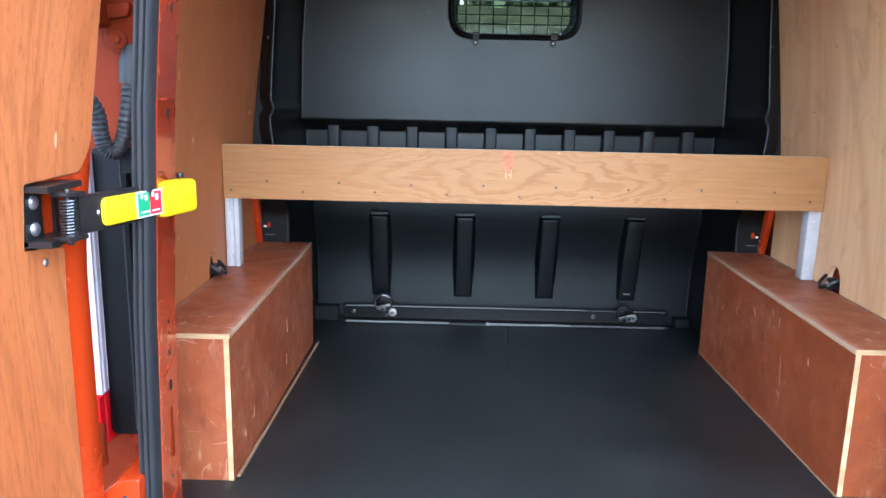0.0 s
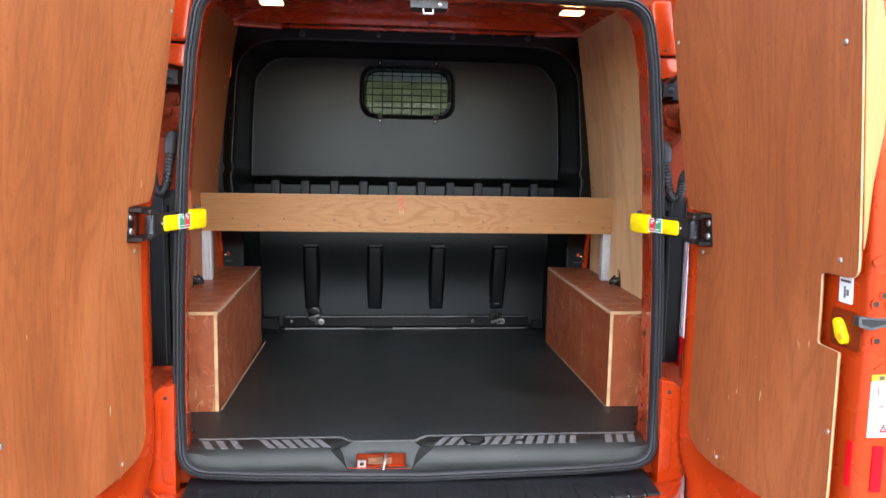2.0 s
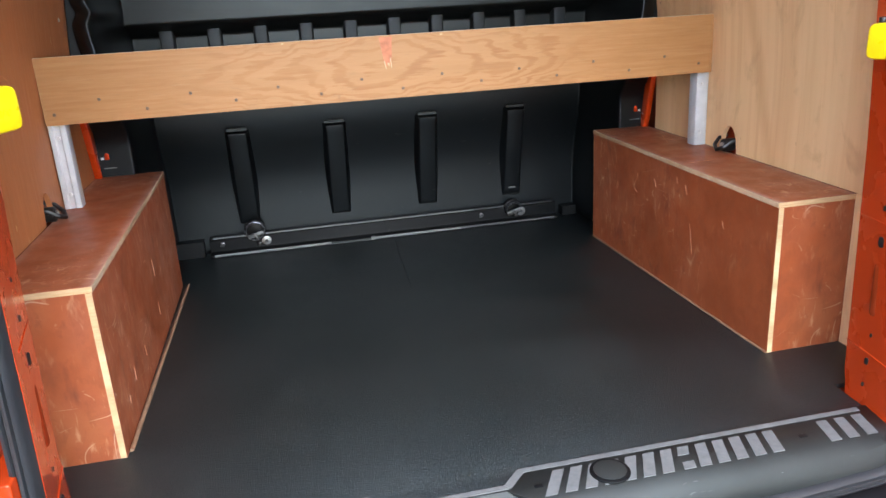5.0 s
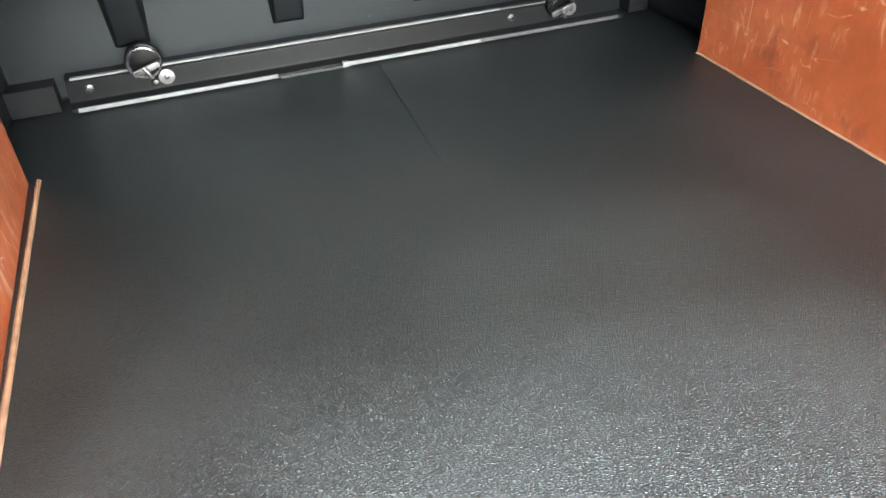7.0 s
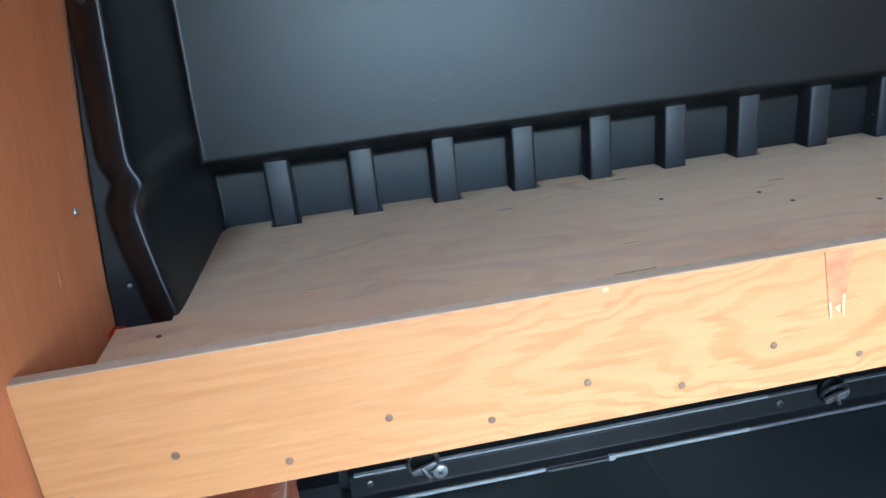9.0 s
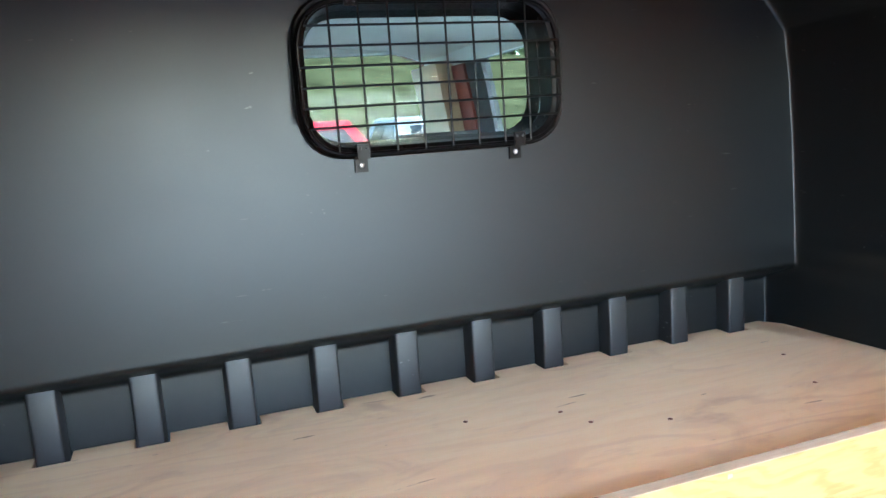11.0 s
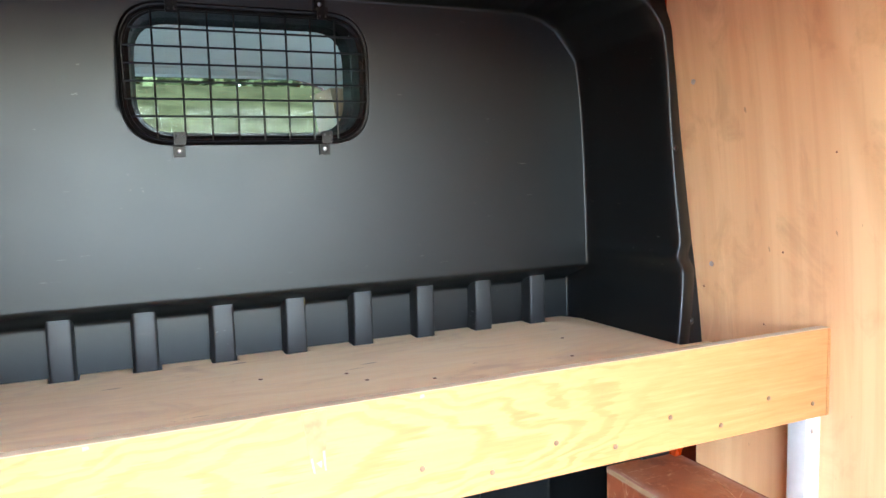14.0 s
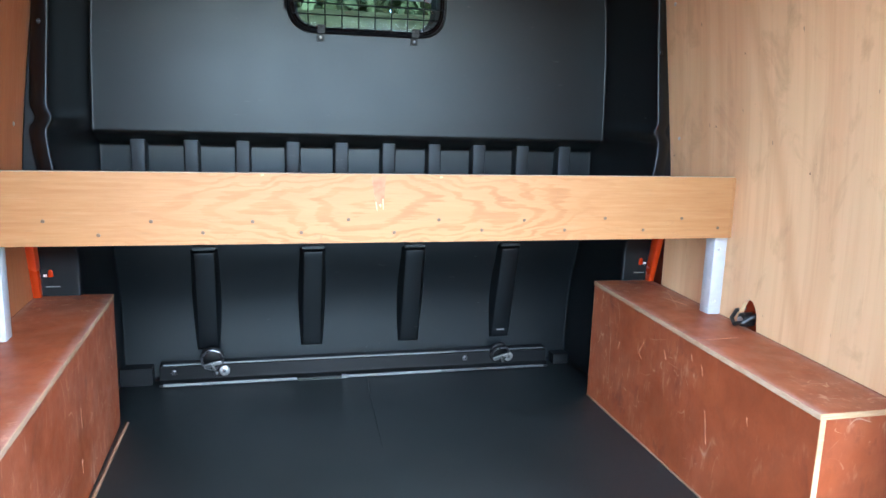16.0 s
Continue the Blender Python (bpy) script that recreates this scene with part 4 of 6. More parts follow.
for pts in ([(-0.0535, 1.232), (-0.0505, 1.233), (-0.0475, 1.2125), (-0.0500, 1.2135)], [(-0.0375, 1.240), (-0.0345, 1.240), (-0.0335, 1.2145), (-0.0355, 1.2150)], [(-0.0460, 1.226), (-0.0390, 1.228), (-0.0400, 1.219)]):
    part("torn_paper", prism(pts, "y", 0.8838, 0.8847, 0), M["torn"], lip, "torn pale backing")
for k in range(17):
    x, z = -0.853 + k * 0.1056, 1.163 if k % 2 == 0 else 1.190
    part("screw", disc((x, 0.886, z + 0.002 * math.sin(k * 2.1)), 0.0042, "y", 0.8846, 0.889, 0.0008, 12), M["fixing"], lip)
for x, z in ((-0.303, 1.288), (0.10, 1.286)):
    part("chip", prism([(x - 0.003, z + 0.001), (x + 0.004, z + 0.002), (x + 0.003, z + 0.006), (x - 0.003, z + 0.006)], "y", 0.8853, 0.8866, 0), M["chip"], lip)
for x, y in ((0.12, 1.30), (0.14, 1.24), (0.25, 1.19), (-0.80, 1.12), (-0.82, 1.0), (-0.03, 1.34), (0.55, 1.2), (0.62, 1.34)):
    part("screw", disc((x, y, 1.217), 0.004, "z", 1.2155, 1.2178, 0.0006, 10), M["rust"], shelf)
for s in (-1, 1):
    leg = part("leg", prism([(s * 0.840, 0.905), (s * 0.852, 0.903), (s * 0.854, 0.907), (s * 0.866, 0.907), (s * 0.868, 0.903), (s * 0.880, 0.905), (s * 0.880, 0.945), (s * 0.840, 0.945)] if s < 0 else
                             [(0.846, 0.905), (0.876, 0.903), (0.883, 0.906), (0.883, 0.945), (0.846, 0.945)], "z", 0.928, 1.204, 0.0015), M["white_paint"], shelf, "white painted timber batten")
    for z in (0.965, 1.105):
        part("screw", disc((s * 0.860, 0.905, z), 0.005, "y", 0.9015, 0.908, 0.001, 12), M["steel"], leg)

# ---------------------------------------------------------------- bulkhead
def sd_round(x, z, half, z0, z1, r):
    """Signed distance to an upright rounded slab."""
    cx, cz = half - r, (z1 - z0) / 2 - r
    dx, dz = abs(x) - cx, abs(z - (z0 + z1) / 2) - cz
    return math.hypot(max(dx, 0), max(dz, 0)) + min(max(dx, dz), 0) - r


def flange_y(z):
    return 1.175 + 0.103 * smooth01(1.185, 1.02, z) + 0.035 * smooth01(1.1, 1.7, z) + 0.035 * smooth01(1.86, 1.99, z)


def inside(x, z, pts):
    """Distance to a convex outline given up one side and over to the middle; negative within."""
    far = -1.0
    for (x0, z0), (x1, z1) in zip(pts, pts[1:]):
        dx, dz = x1 - x0, z1 - z0
        far = max(far, (dz * (abs(x) - x0) - dx * (z - z0)) / math.hypot(dx, dz))
    return far


RIM = [(0.823, 1.38), (0.811, 1.56), (0.804, 1.69), (0.796, 1.79), (0.785, 1.858), (0.755, 1.915), (0.710, 1.957), (0.63, 1.981), (0.45, 1.986), (0.0, 1.986)]
PANEL = [(0.776, 1.20), (0.773, 1.40), (0.766, 1.61), (0.757, 1.74), (0.745, 1.829), (0.688, 1.896), (0.65, 1.917), (0.60, 1.928), (0.45, 1.931), (0.0, 1.931)]


DEEP = [(0.50, 1.606), (0.60, 1.607), (0.68, 1.606), (0.76, 1.603), (0.83, 1.594), (0.90, 1.574), (0.97, 1.549), (1.03, 1.534), (1.10, 1.533), (1.20, 1.548), (1.30, 1.548), (1.40, 1.548)]


def deep_y(z):
    """The recessed face: bowed below the shelf, upright behind the ribs, then stepping out to the upper panel."""
    if z > 1.199:
        return lerp(1.548, 1.462, smooth01(1.310, 1.358, z))
    k = max(1, next(i for i, (h, y) in enumerate(DEEP) if h > z) - 1)
    (z0, p0), (z1, p1), (z2, p2), (z3, p3) = DEEP[k - 1], DEEP[k], DEEP[k + 1], DEEP[k + 2]
    q = (z - z1) / (z2 - z1)
    return 0.5 * (2 * p1 + (p2 - p0) * q + (2 * p0 - 5 * p1 + 4 * p2 - p3) * q * q + (3 * p1 - p0 - 3 * p2 + p3) * q ** 3)


def bulk_y(x, z):
    """How far ahead the moulding's face lies."""
    left = x < 0
    if left:
        x -= 0.012
    shoulder = 0.013 * math.exp(-((z - 1.395) / 0.019) ** 2)
    hb = 0.788 + 0.037 * smooth01(1.10, 1.42, z)
    hc = 0.748 + 0.028 * smooth01(1.08, 1.2, z)
    b = max(inside(x, z, RIM), abs(x) - hb) + shoulder
    c = max(inside(x, z, PANEL), abs(x) - hc) + 0.004
    t = 0.0 if b >= 0 else 1.0 if c <= 0 else -b / (c - b)
    # rounded top and foot of the side wall
    e = 0.30
    t = t * t / (2 * e) / (1 - e) if t < e else 1 - (1 - t) ** 2 / (2 * e) / (1 - e) if t > 1 - e else (t - e / 2) / (1 - e)
    # the side flange rolls back towards the lining
    roll = (15.0 if left else 7.0) * min(0.047, max(0.0, b + 0.004)) ** 2 * smooth01(1.12, 1.20, z) * smooth01(1.96, 1.84, z)
    return lerp(flange_y(z) + min(roll, 0.05), deep_y(z), t)


def build_bulkhead():
    half = steps(0, 0.60, 30)[:-1] + steps(0.60, 0.885, 110)
    xs = sorted({round(v, 5) for v in half} | {round(-v, 5) for v in half})
    zs = steps(0.561, 1.20, 40)[:-1] + steps(1.20, 1.45, 84)[:-1] + steps(1.45, 1.80, 40)[:-1] + steps(1.80, 2.034, 84)
    win = lambda x, z: sd_round(x - 0.003, z, 0.219, 1.657, 1.890, 0.07)

    def place(x, z):
        # the rim follows the linings and the roof
        k = (wall_x(z) - 0.004 + 0.034 * smooth01(1.80, 1.98, z)) / 0.885
        return x * k
    vid, verts, faces = {}, [], []
    for i, x in enumerate(xs):
        for j, z in enumerate(zs):
            px = place(x, z)
            vid[i, j] = len(verts)
            verts.append((px, bulk_y(px, z), z))
    for i in range(len(xs) - 1):
        for j in range(len(zs) - 1):
            cx, cz = (xs[i] + xs[i + 1]) / 2, (zs[j] + zs[j + 1]) / 2
            px = place(cx, cz)
            if win(px, cz) < 0:
                continue
            # rounded upper corners of the sheet
            if sd_round(px, cz, 0.886, 0.2, 2.036, 0.05) > 0 or sd_round(px, cz, 0.815, 1.4, 2.036, 0.045) > 0 and cz > 1.9:
                continue
            faces.append((vid[i, j], vid[i + 1, j], vid[i + 1, j + 1], vid[i, j + 1]))
    me = bpy.data.meshes.new("moulding")
    me.from_pydata(verts, [], faces)
    me.materials.append(M["black_plastic"])
    me.shade_smooth()
    ob = new("moulding", me)
    mod = ob.modifiers.new("thickness", "SOLIDIFY")
    mod.thickness, mod.offset = 0.006, -1
    return ob


for s in (-1, 1):
    part("roof_corner", box(s * 0.802, s * 0.862, 1.222, 1.268, 1.80, 2.062, 0.012, seg=3), M["orange"], van, "glossy orange roof corner pressing")
bulk = thing("bulkhead", "black moulded plastic bulkhead closing off the cab", "bulkhead", (0, 0, 0), kind="structure")
mould = build_bulkhead()
mould.parent = bulk

for x in RIB_X:
    w = 0.021
    bm = prism(rounded([(x - w - 0.004, 1.556), (x - w, 1.512), (x + w, 1.512), (x + w + 0.004, 1.556)], [0, 0.006, 0.006, 0], 3), "z", 1.16, 1.341, 0.002)
    part("upper_rib", bm, M["rib_plastic"], bulk)

for x, z, dx, dz in ((0.22, 1.393, 0.012, 0.001), (0.272, 1.384, 0.009, -0.004), (0.397, 1.389, 0.016, 0.001), (0.690, 1.794, 0.001, 0.010), (0.243, 1.443, 0.005, -0.002), (0.346, 1.405, 0.007, 0.002), (0.31, 1.398, 0.006, -0.001), (0.061, 1.392, 0.010, -0.001)):
    y = bulk_y(x, z)
    part("scratch", prism([(x - dx / 2, z - dz / 2), (x, z - 0.0005), (x + dx / 2, z + dz / 2), (x, z + 0.0003)], "y", y - 0.0006, y + 0.002, 0), M["sill_plastic"], mould, "pale scratch in the plastic")


def rib_front(z):
    """The ribs run straight from the proud top to the foot, where they meet the bowed face."""
    return lerp(1.598, 1.514, (z - 0.664) / 0.328)


for x in (-0.480, -0.1535, 0.1715, 0.4965):
    own = bmesh.new()
    zs = steps(0.664, 0.992, 16)
    fw = 0.0300
    cols = []
    for side in (-1, 1):
        fl, bl = [], []
        for z in zs:
            zb = 0.656 + (z - 0.664) * (0.346 / 0.328)
            deep = max(0.0, deep_y(zb) - rib_front(z))
            fl.append(own.verts.new((x + side * fw, rib_front(z), z)))
            bl.append(own.verts.new((x + side * (fw + 0.004 + 0.30 * deep), deep_y(zb) + 0.004, zb)))
        cols.append((fl, bl))
    (f0, b0), (f1, b1) = cols
    for j in range(len(zs) - 1):
        own.faces.new((f0[j], f1[j], f1[j + 1], f0[j + 1]))
        own.faces.new((f1[j], b1[j], b1[j + 1], f1[j + 1]))
        own.faces.new((b0[j], f0[j], f0[j + 1], b0[j + 1]))
    for j in (0, -1):
        own.faces.new((f0[j], b0[j], b1[j], f1[j]))
    bmesh.ops.recalc_face_normals(own, faces=own.faces[:])
    bevel_all(own, 0.004, 3, 25)
    r = part("lower_rib", own, M["black_plastic"], bulk, closed=False, smooth=50)
    part("rib_cap", box(x - 0.033, x + 0.033, 1.519, 1.552, 1.000, 1.009, 0.004, seg=3), M["black_plastic"], r)
part("moulded_mark", box(0.484, 0.510, rib_front(0.69) - 0.0010, rib_front(0.69) + 0.004, 0.686, 0.692, 0.0003), M["stripe"], bulk, "small pale moulded mark")

# lower rail with scuffed floor edge, end pads
part("rail", prism(rounded([(1.62, 0.560), (1.543, 0.560), (1.542, 0.570), (1.564, 0.576), (1.566, 0.616), (1.572, 0.622), (1.62, 0.624)], [0, 0.003, 0.003, 0.006, 0.006, 0.003, 0], 4), "x", -0.627, 0.662, 0.002), M["matt_black"], bulk, "moulded foot rail")
for x0, x1, mat in ((-0.614, -0.205, "stripe"), (-0.045, 0.275, "stripe"), (0.276, 0.645, "dull_trim")):
    part("edge_trim", box(x0, x1, 1.5375, 1.5425, 0.564, 0.572, 0.0015), M[mat], bulk, "pale scuffed edge")
part("edge_trim", box(-0.200, -0.050, 1.5365, 1.5415, 0.561, 0.568, 0.0015), M["sill_plastic"], bulk)
part("edge_notch", box(-0.060, -0.046, 1.532, 1.540, 0.563, 0.576, 0.003), M["stripe"], bulk)
for x0, x1, z1 in ((-0.745, -0.648, 0.618), (0.690, 0.745, 0.598)):
    part("foot_pad", box(x0, x1, 1.563, 1.61, 0.562, z1, 0.012, seg=3), M["matt_black"], bulk)
for x in (-0.584, 0.365):
    part("fixing_screw", disc((x, 0, 0.600), 0.009, "y", 1.5625, 1.568, 0.002, 16), M["dark_steel"], bulk, "dull sunk screw")
# grey line on the rail's top edge, duller over its right third
for x0, x1, mat in ((-0.615, 0.335, "stripe"), (0.336, 0.648, "dull_trim")):
    part("top_line", box(x0, x1, 1.5655, 1.575, 0.6220, 0.6260, 0.0015), M[mat], bulk, "grey line along the top edge of the rail")
# rim bolts and tie tags
for x, z in ((-0.49, 2.008), (-0.145, 2.012), (0.20, 2.014), (0.553, 2.016)):
    w = part("washer", disc((x, 0, z), 0.0135, "y", flange_y(z) - 0.004, flange_y(z), 0.001), M["washer_grey"], bulk)
    part("bolt", dome((x - 0.002, flange_y(z) - 0.004, z), 0.0085, 0.006, "y", -1), M["dark_steel"], w)
for s in (-1, 1):
    y = flange_y(1.0)
    part("rim_hole", prism(rounded([(s * 0.836, 0.983), (s * 0.850, 0.983), (s * 0.848, 1.000), (s * 0.843, 1.004), (s * 0.837, 0.999)], 0.002, 2), "y", y - 0.0022, y + 0.001, 0.0003), M["orange"], bulk, "small hole showing the orange body")
    part("scuff", box(s * 0.852, s * 0.860, y - 0.002, y + 0.001, 0.984, 0.990, 0.0003), M["white_label"], bulk)
    part("scuff", box(s * 0.822, s * 0.856, y - 0.002, y + 0.001, 0.956, 0.9585, 0.0003), M["stripe"], bulk)
    part("body_edge", prism([(1.262, 0.925), (1.292, 0.925), (1.232, 1.20), (1.185, 1.203)], "x", s * 0.864, s * 0.884, 0.003), M["orange"], van, "orange body edge beside the bulkhead")
    for z in (1.255, 1.62):
        px = s * (wall_x(z) - 0.030)
        part("rim_screw", dome((px, bulk_y(px, z) + 0.001, z), 0.007, 0.005, "y", -1), M["black_metal"], bulk)


def bulk_ring(x, z, r, wx, lean, label):
    """A folding lashing ring, its clamp on the rail and the bolt beside it."""
    t = thing("lashing_ring", label, "lashing ring", (x, 1.56, 0.60), "bulkhead lashing rings")
    c = Vector((x, 1.548, z))
    pts = [c + Vector((r * math.cos(a), -lean * math.sin(a), r * math.sin(a) * math.sqrt(1 - min(0.9, (lean / r) ** 2)))) for a in [k * math.tau / 28 for k in range(28)]]
    part("cup", disc((c.x, 0, z), r * 1.16, "y", 1.5535, 1.568, 0.004, 28), M["guard_black"], t, "round black recess cup")
    part("ring", tube(pts, 0.0044, 8, True), M["dark_steel"], t, "dark steel ring")
    bar = prism(rounded([(-0.027, -0.0065), (0.029, -0.0065), (0.029, 0.0065), (-0.027, 0.0065)], 0.003, 3), "y", -0.0045, 0.0045, 0.001)
    bmesh.ops.rotate(bar, verts=bar.verts[:], cent=(0, 0, 0), matrix=Matrix.Rotation(-0.30, 3, "Y"))
    bmesh.ops.translate(bar, verts=bar.verts[:], vec=c + Vector((0.001, -0.004, -r * 0.42)))
    part("bar", bar, M["worn_zinc"], t, "zinc cross bar")
    part("tongue", tube([c + Vector((-0.003, -0.010, -r * 0.22)), c + Vector((0.003, -0.013, -r * 0.55)), c + Vector((0.009, -0.009, -r * 0.98))], 0.0048, 8), M["worn_zinc"], t, "zinc tongue")
    part("washer", disc((wx, 0, 0.599), 0.0165, "y", 1.560, 1.567, 0.002, 24), M["zinc"], t, "zinc washer")
    part("bolt", disc((wx, 0, 0.599), 0.0060, "y", 1.5585, 1.561, 0.0008, 6), M["dark_steel"], t, "sunk hexagon bolt head")
    part("stud", dome((x + 0.012, 1.565, 0.592), 0.010, 0.012, "y", -1), M["black_metal"], t)


bulk_ring(-0.467, 0.642, 0.032, -0.431, 0.004, "folded black steel lashing ring standing up on the bulkhead rail")
bulk_ring(0.487, 0.618, 0.029, 0.521, 0.016, "folded black steel lashing ring drooping on the bulkhead rail")

# ---------------------------------------------------------------- cab window with wire guard
def slab_path(half, z0, z1, r, y, n=8):
    return [(x, y, z) for x, z in rounded([(-half, z0), (half, z0), (half, z1), (-half, z1)], r, n)]


window = thing("window_1", "small rounded window in the bulkhead, tinted glass", "window", (0, 1.46, 1.76), kind="structure")
own = bmesh.new()
prof = ((0.2350, 1.6445, 1.9035, 0.086, 1.4640), (0.2340, 1.6455, 1.9025, 0.085, 1.4540), (0.2300, 1.6490, 1.8990, 0.082, 1.4500), (0.2220, 1.6560, 1.8920, 0.077, 1.4510), (0.2140, 1.6620, 1.8860, 0.072, 1.4560), (0.2090, 1.6660, 1.8820, 0.070, 1.500), (0.202, 1.672, 1.876, 0.066, 1.53))
loops = [[own.verts.new(p) for p in slab_path(*q)] for q in prof]
for a, b in zip(loops, loops[1:]):
    for k in range(len(a)):
        own.faces.new((a[k], a[(k + 1) % len(a)], b[(k + 1) % len(a)], b[k]))
for v in own.verts:
    v.co.x += 0.003
part("window_frame", own, M["guard_black"], window, "black rubber window surround", closed=False)
own = bmesh.new()
lo = [own.verts.new(p) for p in slab_path(0.2095, 1.6655, 1.8825, 0.069, 1.491)]
hi = [own.verts.new(p) for p in slab_path(0.2095, 1.6655, 1.8825, 0.069, 1.495)]
own.faces.new(lo)
own.faces.new(hi[::-1])
for k in range(len(lo)):
    own.faces.new((lo[k], hi[k], hi[(k + 1) % len(lo)], lo[(k + 1) % len(lo)]))
for v in own.verts:
    v.co.x += 0.003
    v.co.y += 0.021 * (v.co.z - 1.774)
pane = part("pane", own, M["tinted"], window, "tinted pane")
pane.visible_shadow = False

guard = thing("window_guard", "black welded wire mesh guard bolted over the window", "window guard", (0, 1.43, 1.76))
part("guard_frame", tube([(x + 0.001, y, z) for x, y, z in slab_path(0.2235, 1.652, 1.889, 0.080, 1.444)], 0.0038, 8, True), M["guard_black"], guard)
for k in range(8):
    x = -0.171 + k * 0.0480
    dz = 0.08 - math.sqrt(max(0.0, 0.08 ** 2 - max(0.0, abs(x - 0.001) - 0.1435) ** 2))
    part("wire", tube([(x, 1.4425, 1.652 + dz), (x, 1.4425, 1.889 - dz)], 0.0020, 6), M["guard_black"], guard)
for k in range(6):
    z = 1.6965 + k * 0.0310
    d = max(0.0, abs(z - 1.7705) - 0.0385)
    dx = 0.08 - math.sqrt(max(0.0, 0.08 ** 2 - d * d))
    part("wire", tube([(-0.2225 + dx, 1.4385, z), (0.2245 - dx, 1.4385, z)], 0.0020, 6), M["guard_black"], guard)
for x, up, zs in ((-0.1355, 1, 1.9135), (0.1410, 1, 1.9160), (-0.1345, -1, 1.6345), (0.1405, -1, 1.6355)):
    b = part("bracket", box(x - 0.0105, x + 0.0105, 1.4560, 1.4610, zs - 0.0115, zs + 0.0115, 0.002), M["guard_black"], guard, "flat steel tab")
    lo, hi = sorted((zs - up * 0.010, zs - up * 0.034))
    part("hook", box(x - 0.0105, x + 0.0105, 1.4345, 1.4375, lo, hi, 0.001), M["guard_black"], b)
    part("web", box(x - 0.0105, x + 0.0105, 1.4350, 1.4600, zs - up * 0.012 - 0.0015, zs - up * 0.012 + 0.0015, 0.0008), M["guard_black"], b)
    part("screw", dome((x, 1.4560, zs), 0.0042, 0.0025, "y", -1), M["steel"], b)
    for dx in (-0.0055, 0.0055):
        part("rivet", dome((x + dx, 1.4345, zs - up * 0.027), 0.0024, 0.0012, "y", -1), M["black_metal"], b)

# ---------------------------------------------------------------- rear sill
SILL_SIDE = [(0.036, F + 0.003), (-0.050, F + 0.003), (-0.064, F - 0.001), (-0.078, F - 0.014), (-0.086, F - 0.034), (-0.090, 0.497)]
SILL_MID = [(-0.008, F + 0.003), (-0.018, F + 0.002), (-0.026, F - 0.008), (-0.040, 0.537), (-0.062, 0.500), (-0.084, 0.487)]


def sill_columns():
    """Profiles across the sill; the striker recess has slanted cheeks, wide at the top and closing at the foot."""
    cols = [([x] * 6, SILL_SIDE) for x in steps(-0.728, -0.31, 9)]
    cols += [([-0.262, -0.262, -0.287, -0.272, -0.250, -0.230], SILL_SIDE), ([-0.226, -0.226, -0.262, -0.250, -0.238, -0.227], SILL_MID)]
    cols += [([x] * 6, SILL_MID) for x in (-0.209, -0.160, -0.105, -0.055)]
    cols += [([-0.026, -0.026, -0.007, -0.020, -0.033, -0.046], SILL_MID), ([0.010, 0.010, 0.030, 0.008, -0.018, -0.043], SILL_SIDE)]
    return cols + [([x] * 6, SILL_SIDE) for x in steps(0.055, 0.728, 13)]


